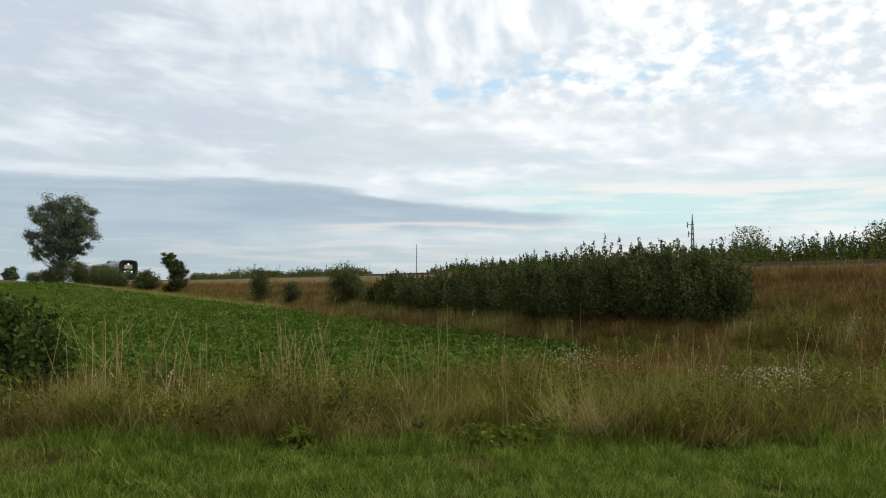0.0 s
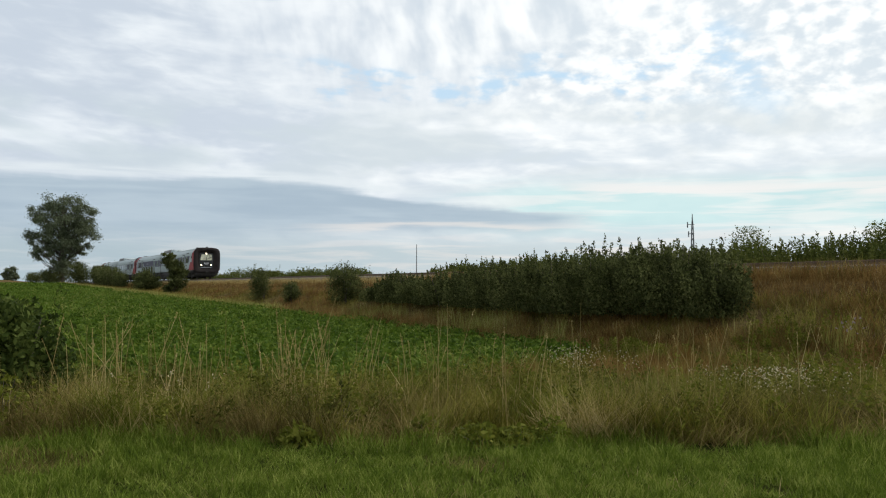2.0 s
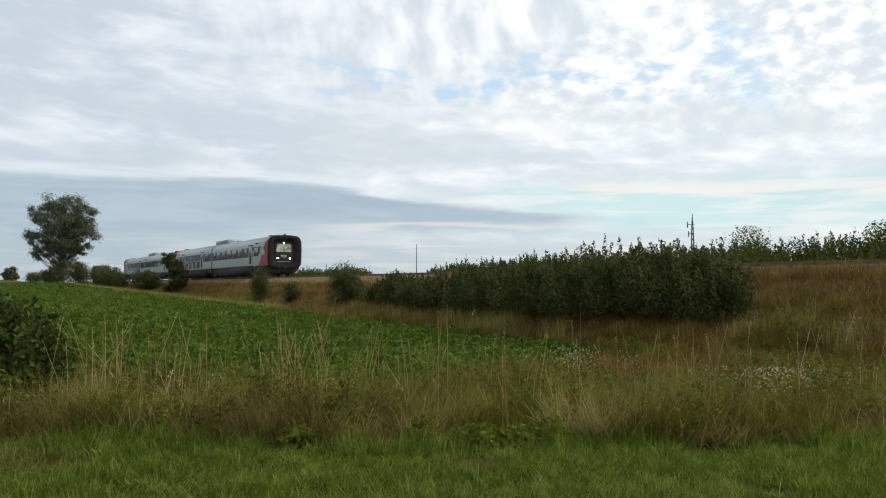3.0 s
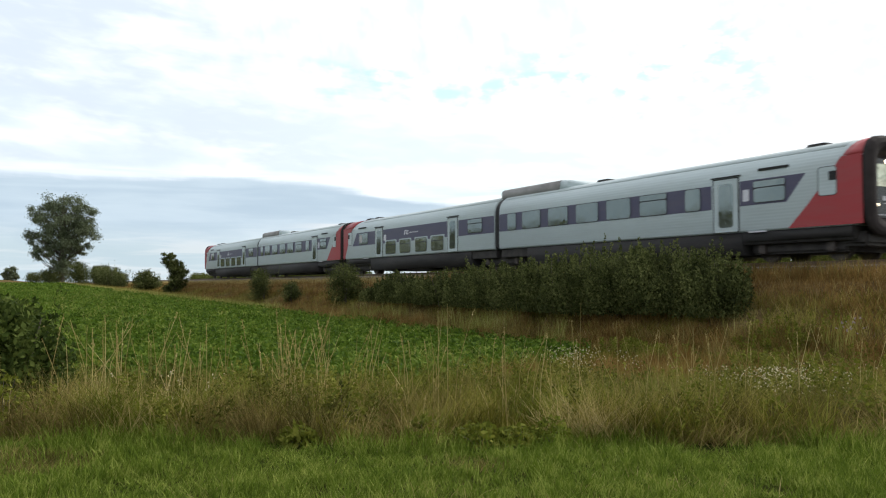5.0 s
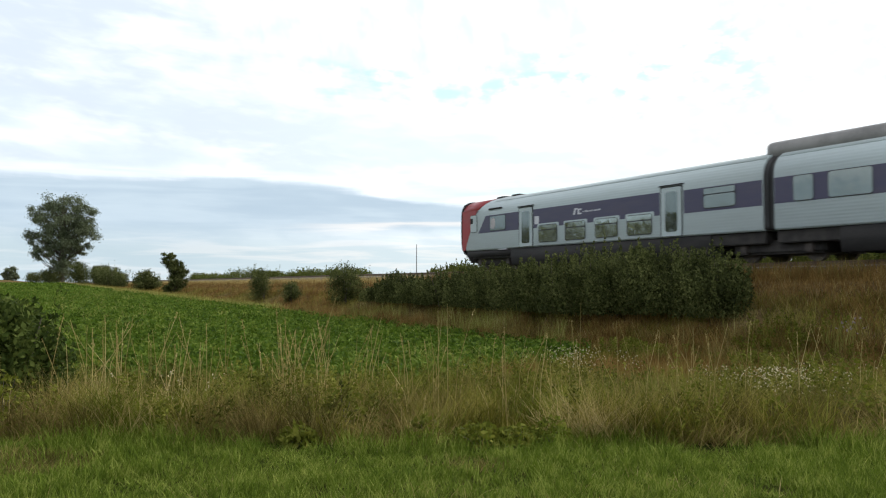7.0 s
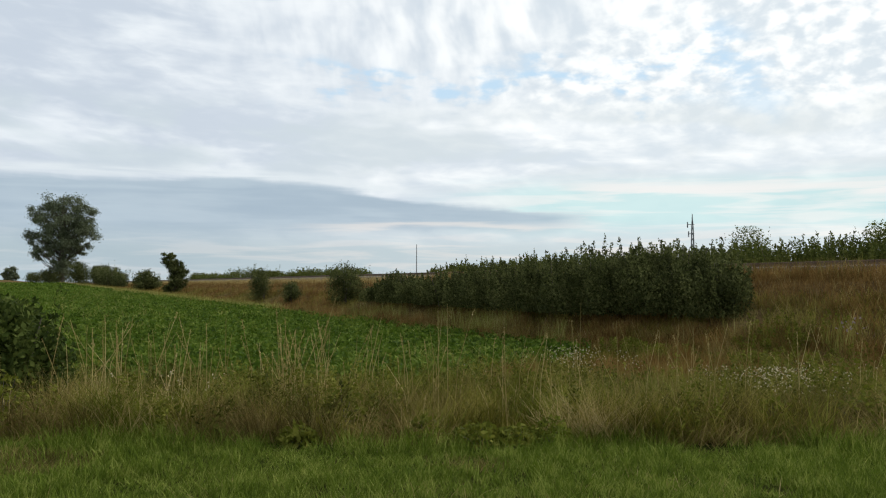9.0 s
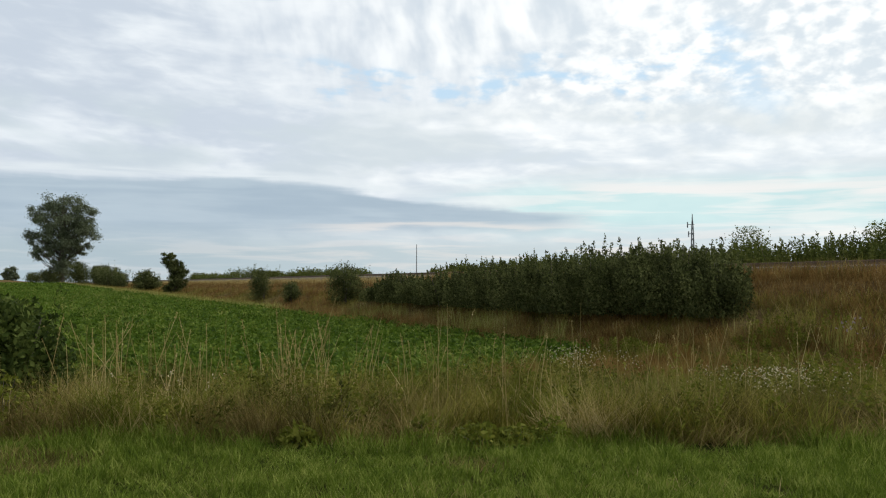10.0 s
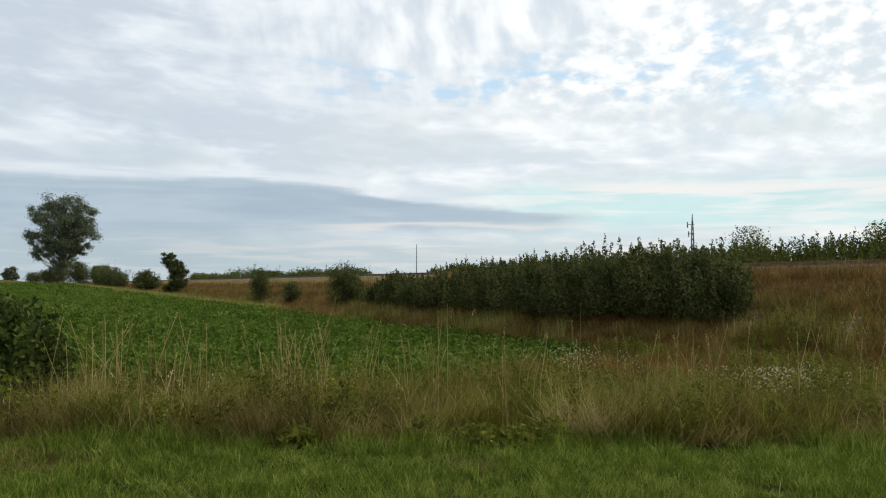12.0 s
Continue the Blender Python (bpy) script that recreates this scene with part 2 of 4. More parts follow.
def ground_material():
    m = bpy.data.materials.new("land")
    m.use_nodes = True
    t = m.node_tree
    b = t.nodes["Principled BSDF"]
    M = Nodes(t)
    pos = M.add("ShaderNodeTexCoord").outputs["Object"]
    a, c, f = M.noise(pos, 0.12, 4), M.noise(pos, 1.4, 5), M.noise(pos, 9.0, 5)
    v = M.span(M.math("ADD", M.math("MULTIPLY", c, 0.5), M.math("MULTIPLY", f, 0.5)), 0.35, 0.65)
    crop = M.ramp(v, [(0, (0.035, 0.065, 0.008)), (0.5, (0.075, 0.135, 0.014)), (1, (0.13, 0.19, 0.03))])
    crop = M.mix(M.math("MULTIPLY", M.span(a, 0.5, 0.7), 0.5), crop, (0.15, 0.175, 0.045, 1))
    dry = M.ramp(v, [(0, (0.055, 0.04, 0.02)), (0.5, (0.13, 0.09, 0.042)), (1, (0.22, 0.165, 0.08))])
    verge = M.ramp(v, [(0, (0.018, 0.022, 0.006)), (0.6, (0.042, 0.05, 0.012)), (1, (0.075, 0.068, 0.02))])
    za = M.add("ShaderNodeAttribute", attribute_name="crop").outputs["Fac"]
    zb = M.add("ShaderNodeAttribute", attribute_name="dry").outputs["Fac"]
    col = M.mix(za, M.mix(zb, verge, dry), crop)
    t.links.new(col, b.inputs["Base Color"])
    b.inputs["Roughness"].default_value, b.inputs["Specular IOR Level"].default_value = 1.0, 0.0
    n = M.add("ShaderNodeBump")
    n.inputs["Strength"].default_value, n.inputs["Distance"].default_value = 0.8, 0.12
    t.links.new(M.math("ADD", c, f), n.inputs["Height"])
    t.links.new(n.outputs[0], b.inputs["Normal"])
    return m


# ---- mesh helpers ----
def mesh_of(name, verts, faces, mat, smooth=False):
    me = bpy.data.meshes.new(name)
    me.from_pydata(verts, [], faces)
    if mat:
        me.materials.append(mat)
    if smooth:
        me.polygons.foreach_set("use_smooth", [True] * len(me.polygons))
    me.update()
    return me


def fast_mesh(name, verts, faces, mat, smooth=False):
    """verts (n,3) and faces (m,k) as arrays, all faces with k corners."""
    me = bpy.data.meshes.new(name)
    n, (m, k) = len(verts), faces.shape
    me.vertices.add(n), me.loops.add(m * k), me.polygons.add(m)
    me.vertices.foreach_set("co", verts.astype(np.float32).ravel())
    me.loops.foreach_set("vertex_index", faces.astype(np.int32).ravel())
    me.polygons.foreach_set("loop_start", np.arange(0, m * k, k, dtype=np.int32))
    if smooth:
        me.polygons.foreach_set("use_smooth", np.ones(m, dtype=bool))
    me.materials.append(mat)
    me.update(calc_edges=True)
    return me


def blades(rng, x, y, z, height, width, lean=0.35, curl=0.5):
    """Tapered, bent grass blades: five corners and three faces (as triangles) each."""
    n = len(x)
    a = rng.uniform(0, 2 * np.pi, n)
    b = rng.uniform(0, 2 * np.pi, n)
    l = lean * rng.uniform(0.1, 1.0, n) * height
    c = curl * rng.uniform(0.1, 1.0, n) * height
    sx, sy = np.cos(a) * width / 2, np.sin(a) * width / 2
    lx, ly = np.cos(b), np.sin(b)
    v = np.zeros((n, 5, 3))
    for i, (q, s) in enumerate(((0, 1), (0, -1), (0.55, 0.8), (0.55, -0.8), (1, 0))):
        off = l * q + c * q * q * 0.6
        v[:, i, 0] = x + sx * s + lx * off
        v[:, i, 1] = y + sy * s + ly * off
        v[:, i, 2] = z + height * (q - 0.22 * q * q * np.clip(c / np.maximum(height, 1e-3), 0, 1))
    f = np.array([[0, 1, 2], [1, 3, 2], [2, 3, 4]])
    faces = (np.arange(n)[:, None, None] * 5 + f[None]).reshape(-1, 3)
    return v.reshape(-1, 3), faces


def leaves(rng, c, size, upright=0.0):
    """Folded leaf blades (two triangles pairs) round the centres c, turned at random."""
    n = len(c)
    d = rng.normal(size=(n, 3))
    d[:, 2] = d[:, 2] * (1 - upright) + upright * 1.6
    d /= np.linalg.norm(d, axis=1)[:, None]
    e = np.cross(d, rng.normal(size=(n, 3)))
    e /= np.linalg.norm(e, axis=1)[:, None] + 1e-9
    g = np.cross(d, e)
    s = (size * rng.uniform(0.6, 1.35, n))[:, None]
    v = np.stack([c - d * s * 0.5, c + e * s * 0.27 + g * s * 0.08, c + d * s * 0.55, c - e * s * 0.27 + g * s * 0.08], 1)
    faces = (np.arange(n)[:, None, None] * 4 + np.array([[0, 1, 2], [0, 2, 3]])[None]).reshape(-1, 3)
    return v.reshape(-1, 3), faces


def join(parts):
    vs, fs, k = [], [], 0
    for v, f in parts:
        vs.append(v), fs.append(f + k)
        k += len(v)
    return np.concatenate(vs), np.concatenate(fs)


def part(name, me, parent, label="", at=None):
    ob = new(name, me)
    ob.parent = parent
    if at is not None:
        ob.matrix_basis = at
    if label:
        ob["label"] = label
    return ob


def tube(points, radii, sides=6):
    """A tapered tube along the points, as arrays of triangles."""
    pts = [Vector(p) for p in points]
    vs, fs = [], []
    for i, p in enumerate(pts):
        d = (pts[min(i + 1, len(pts) - 1)] - pts[max(i - 1, 0)]).normalized()
        e = d.orthogonal().normalized()
        g = d.cross(e)
        for k in range(sides):
            q = 2 * math.pi * k / sides
            vs.append(p + (e * math.cos(q) + g * math.sin(q)) * radii[i])
    for i in range(len(pts) - 1):
        for k in range(sides):
            a, b = i * sides + k, i * sides + (k + 1) % sides
            fs += [(a, b, b + sides), (a, b + sides, a + sides)]
    return np.array([tuple(v) for v in vs]), np.array(fs)


# ---- land ----
def land():
    us = np.concatenate([-np.geomspace(3000, 26, 40), np.arange(-24, 90, 0.6), np.geomspace(91, 3500, 70)])
    ws = np.concatenate([-np.geomspace(3000, 13, 36), np.arange(-12, 34, 0.4), np.geomspace(35, 3000, 60)])
    U, V = np.meshgrid(us, ws, indexing="ij")
    X, Y = xy(U, V)
    Z = ground_z(X, Y)
    n, m = U.shape
    idx = np.arange(n * m).reshape(n, m)
    f = np.stack([idx[:-1, :-1], idx[1:, :-1], idx[1:, 1:], idx[:-1, 1:]], -1).reshape(-1, 4)
    me = fast_mesh("ground", np.stack([X, Y, Z], -1).reshape(-1, 3), f, ground_material(), True)
    crop = in_field(X, Y).astype(float)
    dry = ((V > -9) & (V < 9.5) & (U > -60) & (U < 260)).astype(float) * (1 - crop)
    dry = np.maximum(dry, ((Y > 148) & (V > -3000)).astype(float) * 0.8)
    for name, val in (("crop", crop), ("dry", dry)):
        me.attributes.new(name, "FLOAT", "POINT").data.foreach_set("value", val.astype(np.float32).ravel())
    return tagged(new("ground", me), "gently rising farmland with a railway bank", "ground", kind="structure")


land()


# ---- track ----
def strip(name, profile, u0, u1, steps, mat, smooth=False):
    """A bar of the given (w, z) profile along the line."""
    vs, fs = [], []
    k = len(profile)
    for i in range(steps + 1):
        u = u0 + (u1 - u0) * i / steps
        for w, z in profile:
            vs.append((*xy(u, w), z))
    for i in range(steps):
        for j in range(k):
            a, b = i * k + j, i * k + (j + 1) % k
            fs.append((a, b, b + k, a + k))
    fs += [tuple(range(k))[::-1], tuple(steps * k + q for q in range(k))]
    return mesh_of(name, vs, fs, mat, smooth)


def track():
    t = new("railway_track")
    tagged(t, "single railway track with rusty rails on grey ballast", "railway track", kind="structure")
    part("ballast_bed", strip("ballast_bed", [(2.5, 1.80), (1.75, 2.2), (-1.75, 2.2), (-2.5, 1.80)], -300, 420, 60, M_BALLAST), t)
    for side in (0.7525, -0.7525):
        prof = [(side + a, RAIL_Z + b) for a, b in ((-0.07, -0.16), (0.07, -0.16), (0.07, -0.145), (0.012, -0.12), (0.012, -0.045),
                                                    (0.036, -0.035), (0.036, -0.006), (0.028, 0), (-0.028, 0), (-0.036, -0.006), (-0.036, -0.035), (-0.012, -0.045), (-0.012, -0.12), (-0.07, -0.145))]
        part("rail", strip("rail", prof, -300, 420, 8, M_RAIL), t, "rusty steel rail")
    me = mesh_of("sleeper", [(-0.12, -1.25, -0.1), (0.12, -1.25, -0.1), (0.12, 1.25, -0.1), (-0.12, 1.25, -0.1),
                             (-0.09, -1.22, 0.06), (0.09, -1.22, 0.06), (0.09, 1.22, 0.06), (-0.09, 1.22, 0.06)],
                 [(3, 2, 1, 0), (4, 5, 6, 7), (0, 1, 5, 4), (1, 2, 6, 5), (2, 3, 7, 6), (3, 0, 4, 7)], M_SLEEPER)
    for i in range(150):
        u = 6 + i * 0.6
        part("sleeper", me, t, at=pose(*xy(u, 0), 2.18, 0, 0, 90 - TRACK_TURN))


track()


# ---- train ----
def paint(name, color, rough=0.35, ribs=0.0, dirt=0.12):
    """Coach paint with faint ribs along the side and road dirt streaks."""
    m = bpy.data.materials.new(name)
    m.use_nodes = True
    t = m.node_tree
    b = t.nodes["Principled BSDF"]
    M = Nodes(t)
    pos = M.add("ShaderNodeTexCoord").outputs["Object"]
    q = M.add("ShaderNodeMapping")
    q.inputs["Scale"].default_value = (0.5, 1, 3)
    t.links.new(pos, q.inputs[0])
    a = M.noise(q.outputs[0], 1.5, 5, 0.6)
    c = M.noise(pos, 22, 3)
    v = M.span(M.math("ADD", M.math("MULTIPLY", a, 0.7), M.math("MULTIPLY", c, 0.3)), 0.35, 0.7)
    dirty = tuple(x * (1 - dirt * 2) + y * dirt * 2 for x, y in zip(color, (0.16, 0.13, 0.11)))
    t.links.new(M.mix(v, (*color, 1), (*dirty, 1)), b.inputs["Base Color"])
    t.links.new(M.span(c, 0.3, 0.7, rough, rough + 0.15), b.inputs["Roughness"])
    if ribs:
        z = M.add("ShaderNodeSeparateXYZ")
        t.links.new(pos, z.inputs[0])
        wave = M.math("SINE", M.math("MULTIPLY", z.outputs[2], 2 * math.pi / 0.105))
        n = M.add("ShaderNodeBump")
        n.inputs["Strength"].default_value, n.inputs["Distance"].default_value = ribs, 0.012
        t.links.new(wave, n.inputs["Height"])
        t.links.new(n.outputs[0], b.inputs["Normal"])
    return m


M_WHITE = paint("white_coach_paint", (0.435, 0.505, 0.515), 0.42, 0.11, 0.05)
M_ROOF = paint("grey_roof_paint", (0.42, 0.485, 0.49), 0.45, 0.11, 0.10)
M_BAND = paint("violet_blue_paint", (0.058, 0.054, 0.105), 0.35, 0.0, 0.08)
M_RED = paint("red_coach_paint", (0.33, 0.026, 0.032), 0.38, 0.0, 0.10)
M_SKIRT = paint("dark_grey_skirt_paint", (0.014, 0.0135, 0.014), 0.7, 0.0, 0.06)
M_UNDER = material("underframe", [(0.018, 0.016, 0.015), (0.05, 0.044, 0.04)], 0.8, scale=3)
M_RUBBER = material("rubber_nose", [(0.020, 0.0165, 0.016), (0.038, 0.031, 0.030)], 0.88, scale=1.5, bump=0.15, spec=0.25)
M_CAB = material("cab_front_black", [(0.012, 0.012, 0.013), (0.02, 0.02, 0.022)], 0.3, scale=2)
# opaque metallic panes: their grey stands in for sky seen through the cars
M_GLASS = material("metallic_window_glass", [(0.20, 0.225, 0.21), (0.26, 0.285, 0.265)], 0.04, 0.8, scale=0.4)
# paler copy for the low windows, so the mirrored sky comes out brighter
M_GLASS_BRIGHT = material("bright_reflection_glass", [(0.40, 0.43, 0.38), (0.48, 0.51, 0.46)], 0.03, 0.85, scale=0.4)
# pale yellowish blotches put reflected sky and cab light into the glass colour
M_WIND = material("windscreen_reflection_tint", [(0.10, 0.10, 0.08), (0.46, 0.46, 0.36), (0.60, 0.60, 0.48)], 0.06, 0.85, scale=1.1)
M_FRAME = material("window_rubber", [(0.015, 0.015, 0.016), (0.03, 0.03, 0.03)], 0.6, scale=3)
M_UNIT = material("roof_unit_metal", [(0.17, 0.165, 0.16), (0.28, 0.27, 0.26)], 0.6, 0.2, scale=1.2)
M_MARK = material("pale_lettering", [(0.55, 0.55, 0.58), (0.62, 0.62, 0.66)], 0.5)
M_PALE_PATCH = material("pale_patch", [(0.36, 0.33, 0.34), (0.45, 0.42, 0.42)], 0.5)
M_WHEEL = material("wheel_steel", [(0.05, 0.042, 0.038), (0.12, 0.10, 0.09)], 0.6, 0.5)
M_LAMP = glowing("headlight_glow", (1.0, 0.86, 0.60), 6.0)
# near-black that paints the shade inside openings; nothing is cut out
M_RECESS_SHADE = material("recess_shade", [(0.01, 0.01, 0.01), (0.015, 0.015, 0.015)], 0.8)

HALF = 1.55
SECTION = [(1.52, 1.02), (1.55, 1.10), (1.55, 2.76), (1.535, 2.95), (1.49, 3.12), (1.41, 3.28), (1.28, 3.43), (1.08, 3.56), (0.8, 3.66), (0.42, 3.72), (0, 3.74)]
SECTION = SECTION + [(-a, b) for a, b in SECTION[-2::-1]]


def loft(name, stations, mat, cap=True):
    """A closed skin through sections, each a list of (x, y, z)."""
    k = len(stations[0])
    vs = [q for s in stations for q in s]
    fs = []
    for i in range(len(stations) - 1):
        for j in range(k):
            a, b = i * k + j, i * k + (j + 1) % k
            fs.append((a, b, b + k, a + k))
    if cap:
        fs += [tuple(range(k))[::-1], tuple((len(stations) - 1) * k + q for q in range(k))]
    me = mesh_of(name, vs, fs, mat)
    bm = bmesh.new()
    bm.from_mesh(me)
    bmesh.ops.recalc_face_normals(bm, faces=bm.faces)
    bm.to_mesh(me)
    bm.free()
    for p in me.polygons:
        p.use_smooth = abs(p.normal.x) < 0.5 and p.normal.z > -0.5
    return me


def slab(name, outline, y0, y1, mat, round_=0.0):
    """A plate with the (x, z) outline, from y0 to y1, its corners rounded."""
    pts = []
    n = len(outline)
    for i, p in enumerate(outline):
        if not round_:
            pts.append(p)
            continue
        a, b = Vector(outline[i - 1]), Vector(outline[(i + 1) % n])
        p = Vector(p)
        va, vb = (a - p).normalized(), (b - p).normalized()
        for k in range(4):
            t = k / 3
            s, e = p + va * round_, p + vb * round_
            pts.append(tuple((s * (1 - t) + p * t) * (1 - t) + (p * (1 - t) + e * t) * t))
    k = len(pts)
    vs = [(x, y0, z) for x, z in pts] + [(x, y1, z) for x, z in pts]
    fs = [(j, (j + 1) % k, k + (j + 1) % k, k + j) for j in range(k)] + [tuple(range(k))[::-1], tuple(range(k, 2 * k))]
    me = mesh_of(name, vs, fs, mat)
    bm = bmesh.new()
    bm.from_mesh(me)
    bmesh.ops.recalc_face_normals(bm, faces=bm.faces)
    bm.to_mesh(me)
    bm.free()
    return me


def box_mesh(name, x0, x1, y0, y1, z0, z1, mat, bevel=0.02):
    bm = bmesh.new()
    bmesh.ops.create_cube(bm, size=1.0)
    for v in bm.verts:
        v.co = Vector(((x0 + x1) / 2 + v.co.x * (x1 - x0), (y0 + y1) / 2 + v.co.y * (y1 - y0), (z0 + z1) / 2 + v.co.z * (z1 - z0)))
    if bevel:
        bmesh.ops.bevel(bm, geom=bm.edges[:], offset=min(bevel, 0.3 * min(x1 - x0, y1 - y0, z1 - z0)), segments=2, affect="EDGES")
    me = bpy.data.meshes.new(name)
    bm.to_mesh(me)
    bm.free()
    me.materials.append(mat)
    return me


def rect(s0, s1, z0, z1):
    return [(-s0, z0), (-s1, z0), (-s1, z1), (-s0, z1)]


def window(car, s0, s1, z0, z1, side, sash=False, glass=None):
    """A flush window: rubber seal, pane, and on some a tilting upper light."""
    y = side * HALF
    w = part("window", slab("window_seal", rect(s0 - 0.025, s1 + 0.025, z0 - 0.025, z1 + 0.025), y + side * 0.014, y + side * 0.021, M_FRAME, 0.12), car)
    part("pane", slab("pane", rect(s0, s1, z0, z1 - (0.24 if sash else 0)), y + side * 0.018, y + side * 0.026, glass or M_GLASS, 0.10), w)
    if sash:
        part("upper_pane", slab("upper_pane", rect(s0, s1, z1 - 0.20, z1), y + side * 0.018, y + side * 0.028, glass or M_GLASS, 0.05), w)


def door(car, s0, s1, side, glass=(1.22, 2.72)):
    y = side * HALF
    d = part("door", slab("door_leaf", rect(s0, s1, 1.06, 2.88), y + side * 0.012, y + side * 0.028, M_WHITE, 0.05), car)
    part("door_surround", slab("door_gap", rect(s0 - 0.05, s1 + 0.05, 1.045, 2.93), y + side * 0.002, y + side * 0.016, M_FRAME, 0.05), d)
    part("door_glass", slab("door_glass", rect(s0 + 0.2, s1 - 0.2, glass[0], glass[1]), y + side * 0.024, y + side * 0.034, M_GLASS, 0.12), d)
    part("rain_strip", slab("rain_strip", rect(s0 - 0.12, s1 + 0.12, 2.95, 2.985), y - side * 0.02, y + side * 0.045, M_FRAME), d)


def bogie(car, s):
    b = part("bogie", box_mesh("bogie_frame", -s - 1.75, -s + 1.75, -1.16, 1.16, 0.26, 0.72, M_UNDER, 0.08), car)
    for ds in (-1.25, 1.25):
        for y in (-0.76, 0.76):
            bm = bmesh.new()
            bmesh.ops.create_cone(bm, cap_ends=True, segments=28, radius1=0.43, radius2=0.43, depth=0.13, matrix=Matrix.Translation((-s + ds, y, 0.43)) @ pose(0, 0, 0, 90))
            bmesh.ops.create_cone(bm, cap_ends=True, segments=28, radius1=0.455, radius2=0.43, depth=0.04, matrix=Matrix.Translation((-s + ds, y * 0.91, 0.43)) @ pose(0, 0, 0, 90))
            me = bpy.data.meshes.new("wheel")
            bm.to_mesh(me)
            bm.free()
            me.materials.append(M_WHEEL)
            part("wheel", me, b, "worn steel wheel")
        for y in (-1.12, 1.12):
            part("axle_box", box_mesh("axle_box", -s + ds - 0.16, -s + ds + 0.16, y - 0.14, y + 0.14, 0.28, 0.60, M_WHEEL, 0.04), b)


def end_car(name, flip, kind_b):
    """One articulated car, nose at x = 0, gangway joint at x = -19.35. flip: it trails. kind_b: with the low saloon."""
    car = new(name)
    J = 19.16
    # skin
    full = lambda x, q=1.0, dz=0.0: [(x, y * q, z + dz) for y, z in SECTION]
    part("body", loft("body", [full(-0.60), full(-6), full(-12.5), full(-J)], M_WHITE), car, "ribbed white coach side and roof")
    roof_sec = [(y * 1.004, z + 0.008) for y, z in SECTION if z > 3.35]
    base = [(y * 0.97, z - 0.03) for y, z in roof_sec][::-1]
    part("roof", loft("roof", [[(x, y, z) for y, z in roof_sec + base] for x in (-2.9 if kind_b else -0.9, -10, -J + 0.02)], M_ROOF), car, "grey dusty roof")
    cap_sec = [(y * 0.992, z - 0.012) for y, z in SECTION if z > 3.0]
    cap_low = [(y * 0.975, z - 0.03) for y, z in cap_sec][::-1]
    part("nose_roof", loft("nose_roof", [[(x, y, z) for y, z in cap_sec + cap_low] for x in (-0.24, -0.62)], M_RED if kind_b else M_WHITE), car)
    part("skirt", loft("skirt", [[(x, y, z) for y, z in ((1.49, 1.03), (1.50, 0.62), (1.42, 0.24), (-1.42, 0.24), (-1.50, 0.62), (-1.49, 1.03))] for x in (-4.6, -9, -16.9)], M_SKIRT), car, "dark grey side skirt")
    part("end_skirt", loft("end_skirt", [[(x, y, z) for y, z in ((1.49, 1.03), (1.50, 0.70), (-1.50, 0.70), (-1.49, 1.03))] for x in (-0.62, -2, -4.58)], M_SKIRT), car, "dark grey side skirt")
    part("floor_frame", box_mesh("floor_frame", -J, -0.6, -1.42, 1.42, 0.60, 1.03, M_UNDER, 0.03), car)
    for s0, s1 in ((6.2, 8.0), (9.2, 12.4), (13.6, 15.2)):
        part("equipment_box", box_mesh("equipment_box", -s1, -s0, -1.3, 1.3, 0.14, 0.6, M_UNDER, 0.06), car)
    bogie(car, 2.75)
    # nose: rubber ring, recessed front with lamps
    ring = []
    outline = []
    for i in range(40):
        a = 2 * math.pi * i / 40
        c, s = math.cos(a), math.sin(a)
        r = (abs(c) ** 5 + abs(s) ** 5) ** (-1 / 5)
        outline.append((c * r, s * r))
    mid = 2.2
    for x, hy, hz in ((-0.64, 1.32, 1.18), (-0.25, 1.32, 1.18), (-0.235, 1.555, 1.475), (-0.14, 1.575, 1.50), (-0.03, 1.56, 1.49), (0.04, 1.49, 1.42), (0.07, 1.36, 1.30), (0.03, 1.18, 1.18), (-0.12, 1.02, 1.06), (-0.40, 0.88, 0.98), (-0.44, 0.86, 0.96)):
        ring.append([(x - 0.05 if x > -0.2 else x, y * hy * 0.985, mid + z * hz) for y, z in outline])
    part("rubber_nose", loft("rubber_nose", ring, M_RUBBER), car, "dark inflated rubber ring round the front")
    front = part("front_panel", box_mesh("front_panel", -0.52, -0.42, -0.86, 0.86, 1.25, 3.10, M_CAB, 0.04), car, "black recessed cab front")
    part("windscreen", slab("windscreen", [(-0.70, 2.22), (0.70, 2.22), (0.60, 2.90), (-0.60, 2.90)], 0.0, 0.03, M_WIND, 0.08), front, "reflecting windscreen, tinted pale for sky and cab light",
         Matrix.Translation((-0.42, 0, 0)) @ pose(0, 0, 0, 0, 0, -90))
    for y0, y1, z0, z1 in ((-0.26, -0.10, 1.80, 1.94), (-0.06, 0.06, 1.80, 1.94), (0.10, 0.26, 1.80, 1.94), (-0.20, 0.20, 1.70, 1.73)):
        part("number_plate", box_mesh("number_plate", -0.43, -0.405, y0, y1, z0, z1, M_MARK, 0.005), front, "pale bars on the black front")
    # thin pale bar across the foot of the front
    part("front_lower_line", box_mesh("front_lower_line", -0.43, -0.39, -0.62, 0.62, 1.34, 1.37, M_MARK, 0.005), front, "pale line low across the black front")
    part("wiper", box_mesh("wiper", -0.40, -0.375, -0.03, 0.02, 2.16, 2.62, M_FRAME, 0.005), front)
    part("roof_aerial", box_mesh("roof_aerial", -0.30, -0.12, -0.10, 0.10, 3.66, 3.80, M_UNDER, 0.03), car)
    lamp_m = M_CAB if flip else M_LAMP
